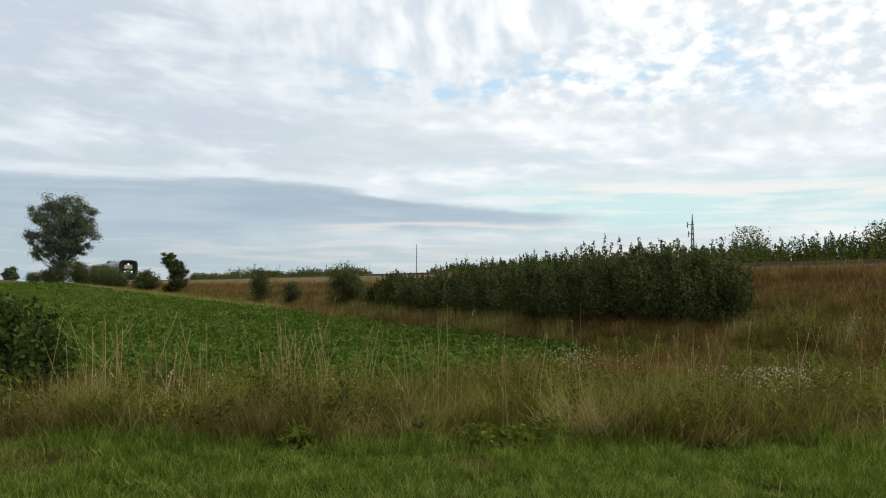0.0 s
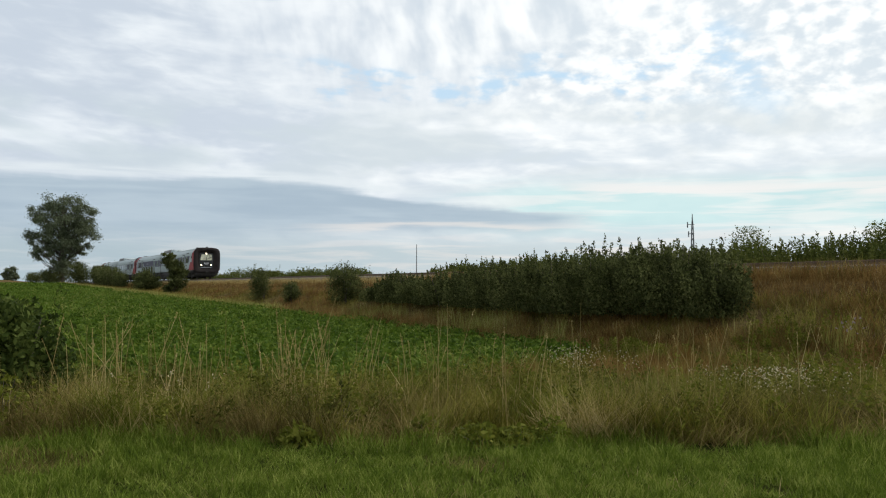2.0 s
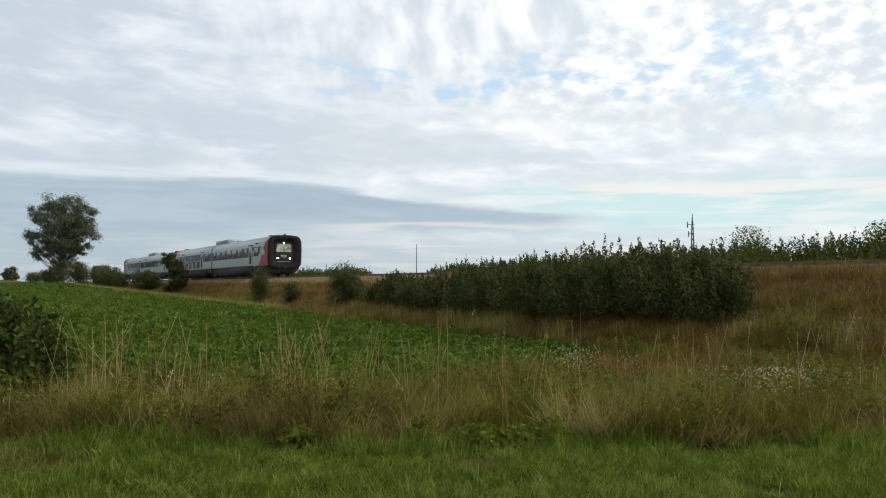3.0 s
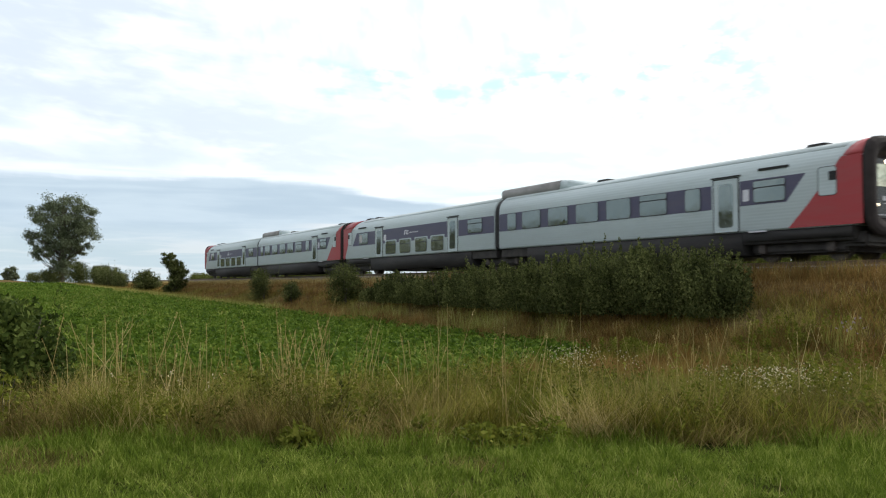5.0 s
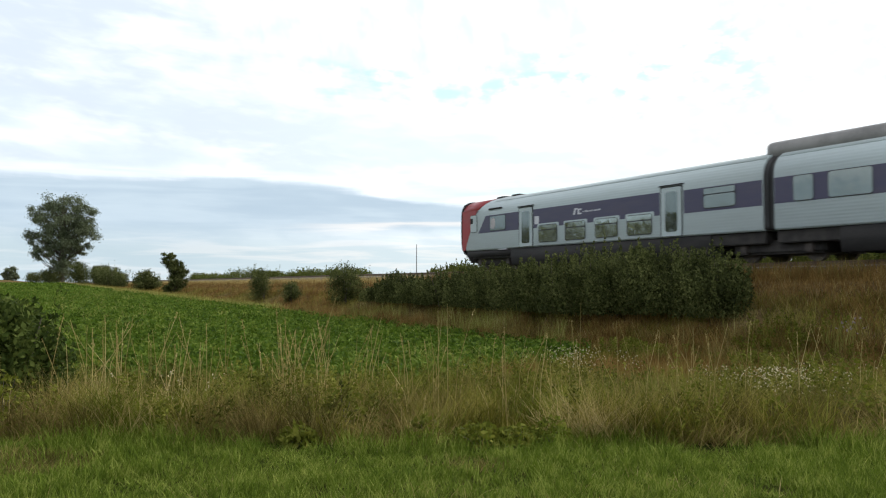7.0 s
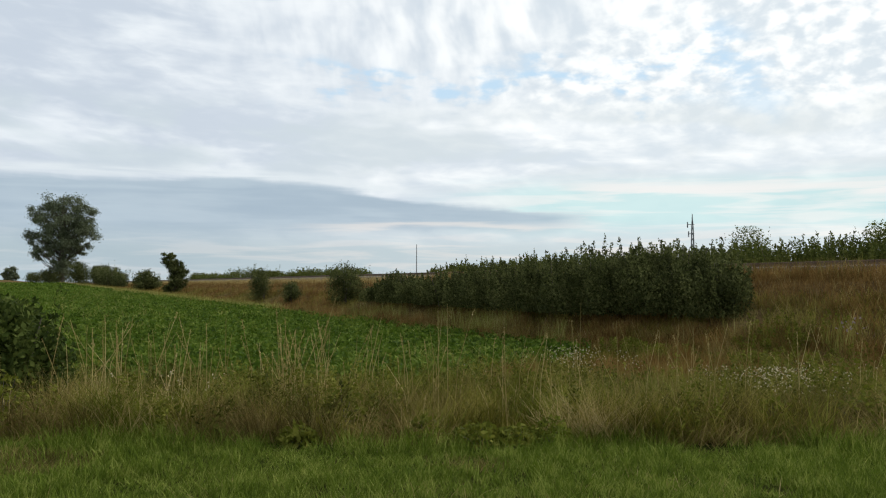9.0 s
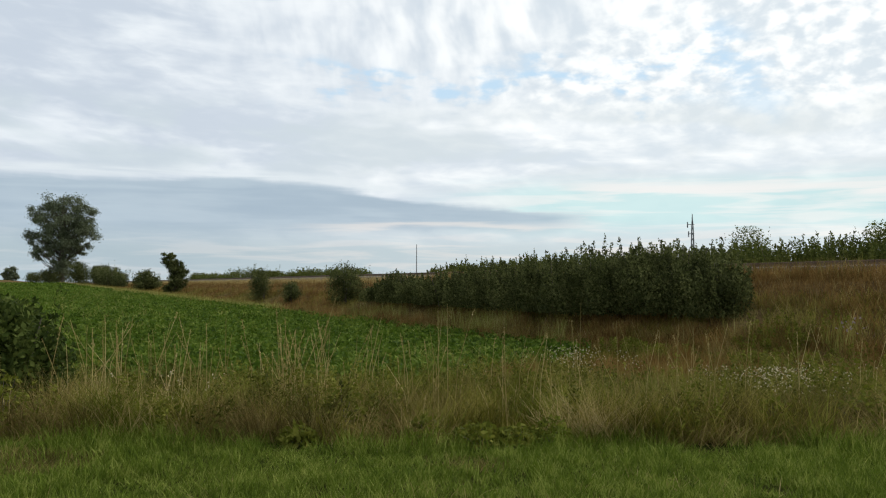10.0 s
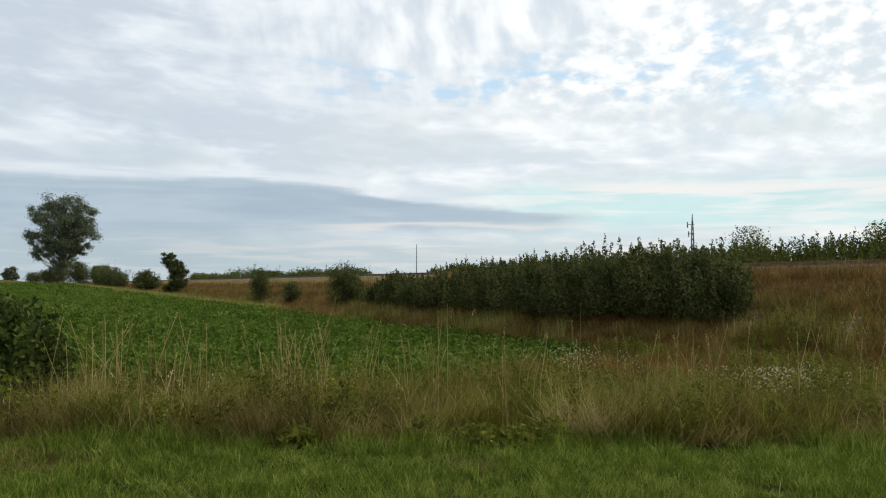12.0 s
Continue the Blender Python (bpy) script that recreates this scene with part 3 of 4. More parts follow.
    for y, z in ((-0.57, 1.66), (0.57, 1.66), (0, 3.0)):
        bm = bmesh.new()
        bmesh.ops.create_uvsphere(bm, u_segments=16, v_segments=8, radius=0.08)
        for v in bm.verts:
            v.co = Vector((-0.41 + v.co.x * 0.4, y + v.co.y, z + v.co.z * 0.85))
        me = bpy.data.meshes.new("headlight")
        bm.to_mesh(me)
        bm.free()
        me.materials.append(lamp_m)
        part("headlight", me, front, "unlit lamp" if flip else "lit warm white headlight")
    part("coupler", box_mesh("coupler", -0.7, 0.04, -0.22, 0.22, 0.72, 1.0, M_UNDER, 0.06), car)
    part("buffer_apron", box_mesh("buffer_apron", -1.2, -0.3, -1.25, 1.25, 0.42, 0.85, M_UNDER, 0.1), car)
    for side in (-1, 1):
        y = side * HALF
        o = side * 0.006
        # slanted red end
        if kind_b:
            edge = [(-0.24, 1.05), (-0.50, 1.05), (-0.98, 1.95), (-1.40, 2.72), (-1.75, 3.12), (-0.24, 3.12)]
            reach = (1.78, 2.75)
        else:
            edge = [(-0.24, 1.05), (-2.75, 1.05), (-2.05, 1.75), (-1.42, 2.45), (-0.90, 3.10), (-0.24, 3.12)]
            reach = (0.88, 0.50)
        part("red_end", slab("red_end", edge, y - side * 0.02, y + o, M_RED), car, "slanted red end panel")
        arc = [(y0 * 1.006, z0 + 0.006) for y0, z0 in SECTION if y0 * side > 0 and z0 > 3.1]
        arc.sort(key=lambda q: q[1])
        far = [(-(reach[0] + (reach[1] - reach[0]) * i / (len(arc) - 1)), a, b) for i, (a, b) in enumerate(arc)]
        near = [(-0.24, a, b) for a, b in arc]
        part("red_corner", loft("red_corner", [far + [(x, a * 0.97, b - 0.02) for x, a, b in far[::-1]], near + [(x, a * 0.97, b - 0.02) for x, a, b in near[::-1]]], M_RED), car)
        part("cab_door_seal", slab("cab_door_seal", rect(1.04, 1.68, 1.96, 2.86), y + side * 0.002, y + side * 0.011, M_FRAME, 0.12), car)
        part("cab_door", slab("cab_door", rect(1.06, 1.65, 1.98, 2.84), y + o, y + side * 0.018, M_WHITE, 0.10), car, "white cab door edge")
        # flat dark plates draw the shaded mirror recess and the vent slot
        part("mirror_recess_shade", slab("mirror_recess_shade", rect(1.06, 1.30, 2.42, 2.70), y + side * 0.014, y + side * 0.024, M_RECESS_SHADE, 0.03), car)
        part("vent", slab("vent", rect(2.72, 3.88, 3.02, 3.10), y - side * 0.06, y + side * 0.004, M_RECESS_SHADE, 0.03), car)
        part("side_marker", slab("side_marker", rect(3.6, 4.3, 0.99, 1.03), y - side * 0.05, y + side * 0.01, M_MARK), car)
        if kind_b:
            part("band", slab("cab_band", [(-1.80, 1.89), (-5.35, 1.89), (-5.35, 2.75), (-2.48, 2.75)], y - side * 0.02, y + o, M_BAND), car)
            window(car, 2.9, 4.25, 1.97, 2.68, side)
            door(car, 5.42, 6.45, side)
            part("band", slab("saloon_band", rect(6.52, 14.52, 1.88, 2.75), y - side * 0.02, y + o, M_BAND), car, "violet blue band")
            for s0 in (6.95, 8.87, 10.86, 12.77):
                part("band_notch", slab("band_notch", rect(s0 - 0.12, s0 + 1.46, 1.80, 2.06), y - side * 0.02, y + side * 0.009, M_WHITE, 0.08), car)
                window(car, s0, s0 + 1.33, 1.22, 1.97, side, True, M_GLASS_BRIGHT)
            door(car, 14.62, 15.62, side)
            part("band", slab("rear_band", rect(15.72, J - 0.02, 1.86, 2.71), y - side * 0.02, y + o, M_BAND), car, "violet blue band")
            window(car, 16.68, 18.05, 1.97, 2.66, side, True)
            # lettering on the band: plain shapes
            for out in ([(-9.40, 2.28), (-9.52, 2.28), (-9.60, 2.50), (-9.74, 2.50), (-9.74, 2.56), (-9.50, 2.56)],
                        [(-9.70, 2.28), (-9.98, 2.28), (-9.98, 2.34), (-9.82, 2.34), (-9.82, 2.46), (-9.98, 2.46), (-9.98, 2.52), (-9.72, 2.52)]):
                part("emblem", slab("emblem", out, y + o, y + side * 0.010, M_MARK), car, "bold white emblem")
            for i in range(8):
                part("lettering", slab("lettering", rect(10.06 + i * 0.14, 10.06 + i * 0.14 + (0.06, 0.11, 0.09, 0.11)[i % 4], 2.35, 2.40 + 0.02 * (i % 3 == 1)), y + o, y + side * 0.010, M_MARK), car)
            # pale rounded plate over the left part of the cab window
            part("window_patch", slab("window_patch", rect(2.98, 3.36, 2.06, 2.60), y + side * 0.027, y + side * 0.031, M_PALE_PATCH, 0.16), car, "pale rounded patch on the cab window")
            part("sign", slab("sign", rect(6.62, 6.95, 2.05, 2.42), y + o, y + side * 0.010, M_MARK, 0.04), car)
        else:
            part("band", slab("cab_band", [(-2.80, 1.91), (-4.62, 1.91), (-4.62, 2.75), (-2.10, 2.75)], y - side * 0.02, y + o, M_BAND), car)
            window(car, 2.85, 4.05, 1.98, 2.68, side, True)
            part("sign", slab("sign", rect(4.25, 4.5, 2.05, 2.45), y + o, y + side * 0.010, M_MARK, 0.04), car)
            door(car, 4.70, 5.72, side)
            part("band", slab("saloon_band", rect(5.84, J - 0.02, 1.88, 2.72), y - side * 0.02, y + o, M_BAND), car, "violet blue band")
            for s0, s1 in ((6.35, 7.05), (7.98, 9.38), (9.92, 11.30), (11.83, 13.24), (13.82, 15.2), (15.8, 17.2), (17.72, 18.42)):
                window(car, s0, s1, 1.91, 2.69, side, s0 in (7.98,))
    # roof equipment
    if not kind_b:
        unit = part("roof_unit", loft("roof_unit", [[(-x, y * q, 3.60 + z) for y, z in ((1.05, -0.15), (1.0, 0.33), (0.88, 0.42), (-0.88, 0.42), (-1.0, 0.33), (-1.05, -0.15))] for x, q in ((19.97, 0.8), (19.75, 0.97), (19.5, 1.0), (17.1, 1.0), (15.05, 1.0))], M_UNIT), car, "long grey exhaust housing on the roof")
        part("roof_fairing", loft("roof_fairing", [[(-x, y * q, 3.60 + z * q) for y, z in ((1.05, -0.15), (1.0, 0.33), (0.88, 0.42), (-0.88, 0.42), (-1.0, 0.33), (-1.05, -0.15))] for x, q in ((15.04, 0.99), (14.6, 0.9), (14.0, 0.45))], M_WHITE), car)
    for s in (2.6, 3.9) if kind_b else (2.3, 12.5):
        part("roof_horn", box_mesh("roof_horn", -s - 0.36, -s + 0.36, 0.25, 0.75, 3.60, 3.775, M_UNDER, 0.05), car)
        part("roof_horn", box_mesh("roof_horn", -s - 0.36, -s + 0.36, -0.75, -0.25, 3.60, 3.775, M_UNDER, 0.05), car)
    # half of the joint's bellows
    bell = []
    for i in range(5):
        q = 0.975 if i % 2 else 0.955
        bell.append([(-J + 0.01 - i * 0.05, y * q, 2.3 + (z - 2.3) * q) for y, z in SECTION])
    part("gangway_bellows", loft("gangway_bellows", bell, M_FRAME), car, "black folded gangway bellows")
    if kind_b:
        bogie(car, 19.35)
    return car


TRAIN = [
    tagged(end_car("railcar", False, False), "white and violet diesel railcar with red end and lit headlights", "railcar", "cars of the train"),
    tagged(end_car("railcar", True, True), "white and violet railcar with low saloon windows and red end", "railcar", "cars of the train"),
    tagged(end_car("railcar", True, False), "white and violet railcar with long grey roof housing", "railcar", "cars of the train"),
    tagged(end_car("railcar", True, True), "last white and violet railcar with low saloon windows", "railcar", "cars of the train"),
]
# where each car's own nose stands behind the train's nose, and whether it faces back
PLACES = [(0.0, False), (38.75, True), (38.85, False), (77.6, True)]
# seconds, and how far the train's nose has come along the line
RUN = [(0.0, -150.9), (0.5, -137.2), (1.0, -123.47), (1.5, -109.75), (2.0, -96.03), (2.5, -82.53), (3.2, -62.97), (4.0, -41.15), (4.8, -18.98), (5.0, -13.43),
       (5.5, -0.38), (6.0, 13.84), (6.5, 27.11), (7.0, 41.31), (7.5, 54.87), (8.5, 82.31), (9.5, 109.75), (10.5, 137.18), (12.0, 178.34)]


# ---- vegetation ----
def bush_mesh(rng, name, rx, ry, h, n, leaf, mat, shoots=0, lobes=7, ragged=0.5):
    """A bush of leaf clumps: an uneven crown down to the ground, with upright shoots above."""
    cs = []
    for i in range(lobes):
        a = rng.uniform(0, 2 * np.pi)
        q = rng.uniform(0, 0.72)
        hz = rng.uniform(0.25, 0.72) * h * (1 - 0.35 * q)
        cs.append((np.cos(a) * rx * q, np.sin(a) * ry * q, hz, rng.uniform(0.38, 0.58)))
    per = n // lobes
    pts = []
    for cx, cy, cz, r in cs:
        d = rng.normal(size=(per, 3))
        d /= np.linalg.norm(d, axis=1)[:, None]
        rad = rng.uniform(0.25, 1.0, per) ** 0.45 * (1 + ragged * 0.35 * np.sin(d[:, 0] * 5 + cx) * np.cos(d[:, 2] * 6 + cy))
        pts.append(np.stack([cx + d[:, 0] * rad * rx * r, cy + d[:, 1] * rad * ry * r, cz + d[:, 2] * rad * h * 0.46], 1))
    pts = np.concatenate(pts)
    pts = pts[(pts[:, 2] > 0.02) & (pts[:, 2] < h * 1.05)]
    bits = [leaves(rng, pts, leaf, 0.35)]
    for i in range(shoots):
        a, q = rng.uniform(0, 2 * np.pi), rng.uniform(0, 0.9)
        bx, by = np.cos(a) * rx * q, np.sin(a) * ry * q
        top = h * rng.uniform(0.85, 1.0 + 0.25 * rng.uniform() ** 2)
        k = int(rng.integers(24, 46))
        t = rng.uniform(0.45, 1, k)
        tx, ty = rng.normal(0, 0.10, 2)
        c = np.stack([bx + tx * t * h + rng.normal(0, leaf * 0.4, k), by + ty * t * h + rng.normal(0, leaf * 0.4, k), top * t], 1)
        bits.append(leaves(rng, c, leaf * 0.8, 0.8))
    v, f = join(bits)
    return fast_mesh(name, v, f, mat)


def thicket_mesh(rng, name, rx, ry, h, shoots, per, leaf, mat):
    """Close-set upright shoots, each clothed in narrow leaves to the ground, uneven along the top."""
    a, q = rng.uniform(0, 2 * np.pi, shoots), rng.uniform(0, 1, shoots) ** 0.5
    bx, by = np.cos(a) * rx * q, np.sin(a) * ry * q
    wave = 1 + 0.10 * np.sin(bx / rx * 3.1 + rng.uniform(0, 6)) * np.cos(by / ry * 2.6 + rng.uniform(0, 6))
    top = h * wave * (1 - 0.36 * q ** 3) * rng.uniform(0.68, 1.0, shoots) * np.where(rng.uniform(0, 1, shoots) < 0.12, rng.uniform(1.06, 1.24, shoots), 1.0)
    lx, ly = rng.normal(0, 0.09, shoots) + 0.16 * bx / rx, rng.normal(0, 0.09, shoots) + 0.16 * by / ry
    t = rng.uniform(0, 1, (shoots, per)) ** 0.8
    r = (0.25 * h ** 0.5) * (1.04 - t) ** 0.8 * rng.uniform(0.15, 1.0, (shoots, per))
    b = rng.uniform(0, 2 * np.pi, (shoots, per))
    x = bx[:, None] + lx[:, None] * t * top[:, None] + np.cos(b) * r
    y = by[:, None] + ly[:, None] * t * top[:, None] + np.sin(b) * r
    z = top[:, None] * t + 0.03
    return fast_mesh(name, *leaves(rng, np.stack([x, y, z], -1).reshape(-1, 3), leaf, 0.6), mat)


def stems_mesh(rng, rx, ry, h, n=7):
    bits = []
    for i in range(n):
        a, q = rng.uniform(0, 2 * np.pi), rng.uniform(0.05, 0.6)
        x, y = np.cos(a) * rx * q, np.sin(a) * ry * q
        bits.append(tube([(x * 0.35, y * 0.35, -0.1), (x * 0.7, y * 0.7, h * 0.4), (x * 1.1, y * 1.1, h * 0.85)], [0.03, 0.02, 0.006], 5))
    v, f = join(bits)
    return fast_mesh("branchwork", v, f, M_BARK)


def bush(name, label, seed, u, w, rx, ry, h, n, leaf, mat, shoots=0, lobes=7, group="", place=None, ragged=0.5):
    rng = np.random.default_rng(seed)
    x, y = place if place else xy(u, w)
    z = float(ground_z(x, y))
    b = new(name)
    b.matrix_basis = pose(x, y, z - 0.03, 0, 0, 90 - TRACK_TURN)
    tagged(b, label, "bush", group)
    if lobes:
        me = bush_mesh(rng, "foliage", rx, ry, h, n, leaf, mat, shoots, lobes, ragged)
    else:
        me = thicket_mesh(rng, "foliage", rx, ry, h, shoots, n // shoots, leaf, mat)
    part("foliage", me, b)
    part("branchwork", stems_mesh(rng, rx, ry, h), b)
    return b


LBL = "dark green leafy bush on the railway bank"
# thicket on the near slope of the bank: distance along, across, half length, half depth, height
for i, (u, w, rx, ry, h) in enumerate([
        (36.6, 6.0, 1.3, 1.0, 0.95), (34.6, 6.1, 1.4, 1.1, 1.45), (32.4, 6.0, 1.5, 1.2, 1.25), (30.2, 6.1, 1.5, 1.3, 1.5), (28.0, 6.2, 1.5, 1.3, 1.65), (25.9, 6.2, 1.5, 1.4, 1.75),
        (23.9, 6.3, 1.5, 1.4, 1.95), (22.1, 6.3, 1.4, 1.4, 2.0), (20.4, 6.3, 1.4, 1.4, 2.1), (18.8, 6.3, 1.3, 1.4, 2.15), (17.6, 6.2, 1.3, 1.3, 2.2), (16.5, 6.0, 1.2, 1.4, 2.15), (15.2, 6.2, 0.9, 1.1, 1.8)]):
    bush("bush", LBL, 100 + i, u, w, rx * 1.02, ry * (1.0, 0.8, 1.15)[i % 3], h * (1.0, 1.1, 0.96, 1.06)[i % 4], 15000, 0.085, M_HEDGE, 120, 0, "thicket on the bank")
# single bushes farther along
for i, (u, w, rx, ry, h, n, sh) in enumerate([
        (40.2, 6.4, 1.55, 1.2, 2.15, 5000, 10), (48.3, 6.6, 1.2, 0.9, 1.3, 2200, 12), (54.4, 6.5, 1.35, 0.9, 2.2, 3600, 10),
        (99.6, 6.2, 2.4, 1.6, 2.5, 5200, 8), (122.4, 5.8, 3.6, 1.6, 2.5, 4600, 6), (136.0, 5.8, 4.4, 1.9, 3.3, 6200, 8), (145.0, 6.0, 4.4, 1.9, 3.2, 5600, 8),
        (156.0, 7.5, 3.6, 2.4, 4.0, 5200, 4), (170.0, 11.0, 5.5, 2.4, 2.6, 4200, 4), (182.0, 12.5, 5.0, 2.4, 2.2, 3600, 4), (129.0, 5.8, 3.4, 1.6, 2.9, 5000, 6)]):
    bush("bush", LBL, 200 + i, u, w, rx, ry, h, int(n * 1.8), 0.085 if u < 60 else 0.17, M_HEDGE, sh * 2, 8, "single bushes on the bank", ragged=1.1)
# beyond the line
rngf = np.random.default_rng(5)
for i, (u, w, rx, ry, h, n, sh) in enumerate(
        [(17.2 + k * 2.55, -6.4 + rngf.uniform(-0.5, 0.5), 1.9, 1.6, 2.25 + rngf.uniform(-0.1, 0.15) - 0.008 * k * 2.5, 20000, 260) for k in range(-3, 14)]
        + [(26.3, -9.0, 1.6, 1.6, 3.1, 8000, 12), (18.2, -7.6, 1.7, 1.6, 2.8, 8000, 16), (14.5, -7.6, 1.9, 1.6, 2.9, 8000, 16), (11.0, -7.0, 1.9, 1.6, 2.5, 8000, 16)]
        + [(68 + k * 4.2, -6.4 + rngf.uniform(-0.5, 0.5), 2.6, 1.5, 1.9 + rngf.uniform(-0.3, 0.3), 3600, 26) for k in range(6)]
        + [(95 + k * 6.0, -7.0, 4.0, 2.0, 2.1 + 0.5 * (k in (1, 2)), 2600, 8) for k in range(7)]):
    bush("bush", "green bush with upright shoots beyond the track", 300 + i, u, w, rx, ry, h, n, 0.11 if u < 60 else 0.2, M_HEDGE2, sh, 0 if sh > 100 else 8, "hedge beyond the track")
# near bush at the field's edge
bush("bush", "dark broad-leaved bush in the tall verge grass", 407, 0, 0, 1.05, 1.0, 1.55, 14000, 0.095, M_BUSH, 10, 12, place=(-5.7, 10.6))


def tree(name, label, seed, x, y, h, crown, n, leaf, trunk_r, lean=(0, 0), mat=M_TREE):
    """Trunk and limbs; the crown is leaf clumps at the twig ends, with gaps. crown: (dx, dz, rx, rz) as shares of the height."""
    rng = np.random.default_rng(seed)
    t = new(name)
    z = float(ground_z(x, y))
    t.matrix_basis = pose(x, y, z - 0.1)
    tagged(t, label, "tree")
    bits = [tube([(0, 0, 0), (lean[0] * h * 0.2, 0, h * 0.25), (lean[0] * h * 0.6, lean[1] * h, h * 0.6), (lean[0] * h, lean[1] * h, h * 0.93)],
                 [trunk_r, trunk_r * 0.75, trunk_r * 0.45, trunk_r * 0.08], 9)]
    lv = []
    tot = sum(c[2] * c[3] for c in crown)
    for dx, dz, rx, rz in crown:
        k = max(4, int(44 * (rx * rz / tot) ** 0.8 * len(crown) ** 0.5))
        per = int(n * rx * rz / tot / k)
        for i in range(k):
            d = rng.normal(size=3)
            d /= np.linalg.norm(d)
            q = rng.uniform(0.35, 0.95)
            c = np.array([dx * h + d[0] * rx * h * q, d[1] * rx * h * q, dz * h + d[2] * rz * h * q])
            s = rng.uniform(0.22, 0.4) * min(rx, rz) * h
            p = rng.normal(size=(per, 3)) * s * 0.62
            p[:, 2] *= 0.75
            lv.append(leaves(rng, c + p, leaf))
            b0 = np.array([lean[0] * h * 0.5, 0, max(0.12 * h, min(0.6 * h, c[2] - 0.5 * np.hypot(c[0], c[1]) - 0.08 * h))])
            mid = (b0 + c) / 2 + rng.normal(0, 0.02 * h, 3)
            bits.append(tube([b0, mid, c], [trunk_r * 0.18, trunk_r * 0.10, trunk_r * 0.02], 5))
    v, f = join(bits)
    part("trunk", fast_mesh("trunk", v, f, M_BARK), t)
    v, f = join(lv)
    part("crown", fast_mesh("crown", v, f, mat), t)
    return t


tree("tree", "tall broad poplar with an open green crown, painted paler for haze", 1, -72.5, 154.8, 18.7,
     [(0.0, 0.84, 0.22, 0.13), (-0.2, 0.70, 0.17, 0.13), (0.2, 0.72, 0.18, 0.13), (0.02, 0.64, 0.30, 0.18), (-0.23, 0.46, 0.16, 0.12), (0.24, 0.54, 0.16, 0.12), (0.0, 0.47, 0.28, 0.14), (-0.14, 0.36, 0.20, 0.11), (0.13, 0.37, 0.19, 0.10), (0.02, 0.24, 0.16, 0.10), (-0.03, 0.13, 0.19, 0.12)], 46000, 0.28, 0.6)
tree("small_tree", "small crooked dark tree leaning on the bank", 2, *xy(83.1, 6.5), 4.5,
     [(-0.10, 0.88, 0.18, 0.11), (-0.07, 0.76, 0.20, 0.13), (0.02, 0.62, 0.22, 0.15), (0.09, 0.48, 0.22, 0.16), (0.06, 0.32, 0.24, 0.16), (-0.04, 0.18, 0.26, 0.14)], 15000, 0.14, 0.1, (-0.02, 0), M_HEDGE)
tree("tree", "round dark tree far across the field", 3, -150.0, 282.0, 6.6,
     [(0.0, 0.62, 0.32, 0.26), (-0.2, 0.42, 0.28, 0.24), (0.2, 0.4, 0.28, 0.24), (0, 0.25, 0.4, 0.2)], 5000, 0.5, 0.3)


def grass_patch(name, label, seed, n, x, y, hmin, hmax, width, mat, lean=0.35, curl=0.5):
    rng = np.random.default_rng(seed)
    h = rng.uniform(hmin, hmax, len(x)) * rng.uniform(0.7, 1.0, len(x))
    v, f = blades(rng, x, y, ground_z(x, y) - 0.02, h, width * rng.uniform(0.6, 1.3, len(x)), lean, curl)
    return tagged(new(name, fast_mesh(name, v, f, mat)), label, "grass", kind="stuff")


rng = np.random.default_rng(11)


def lumps(x, y, s=1.0):
    """A smooth uneven value from 0 to 1 over the ground."""
    return 0.5 + 0.25 * (np.sin(x * 1.7 * s + 0.6 * np.sin(y * 2.1 * s)) + np.sin(y * 2.9 * s + 1.3 * np.sin(x * 0.9 * s) + 2))


def tufts(seed, name, label, cx, cy, per, spread, hmin, hmax, width, mat, lean, curl):
    """Grass in tufts: blades start close together and fan out."""
    r = np.random.default_rng(seed)
    n = len(cx)
    hh = r.uniform(hmin, hmax, n)
    x = np.repeat(cx, per) + r.normal(0, spread, n * per)
    y = np.repeat(cy, per) + r.normal(0, spread, n * per)
    h = np.repeat(hh, per) * r.uniform(0.45, 1.1, n * per)
    v, f = blades(r, x, y, ground_z(x, y) - 0.02, h, width * r.uniform(0.5, 1.5, n * per), lean, curl)
    return tagged(new(name, fast_mesh(name, v, f, mat)), label, "grass", kind="stuff")


def wedge(r, n, y0, y1, p=1.0):
    y = y0 + (y1 - y0) * r.uniform(0, 1, n) ** p
    return r.uniform(-1, 1, n) * (0.58 * y + 0.6), y


def in_hollow(x, y):
    """A trampled dark hollow in the tall grass."""
    return np.hypot((x - 0.65) / 0.7, (y - 8.75) / 0.7) < 1


def verge_edge(x):
    return 8.15 + 0.22 * np.sin(x * 1.3) + 0.16 * np.sin(x * 3.7 + 1)


def patchy(x, y, size, seed):
    """Uneven value from 0 to 1 over the ground, in patches of about the given size."""
    g = np.random.default_rng(seed).uniform(0, 1, (64, 64))
    x, y = np.asarray(x) / size + 200, np.asarray(y) / size + 200
    i, j = np.floor(x).astype(int), np.floor(y).astype(int)
    a, b = x - i, y - j
    a, b = a * a * (3 - 2 * a), b * b * (3 - 2 * b)
    q = lambda m, n: g[m % 64, n % 64]
    return (q(i, j) * (1 - a) + q(i + 1, j) * a) * (1 - b) + (q(i, j + 1) * (1 - a) + q(i + 1, j + 1) * a) * b


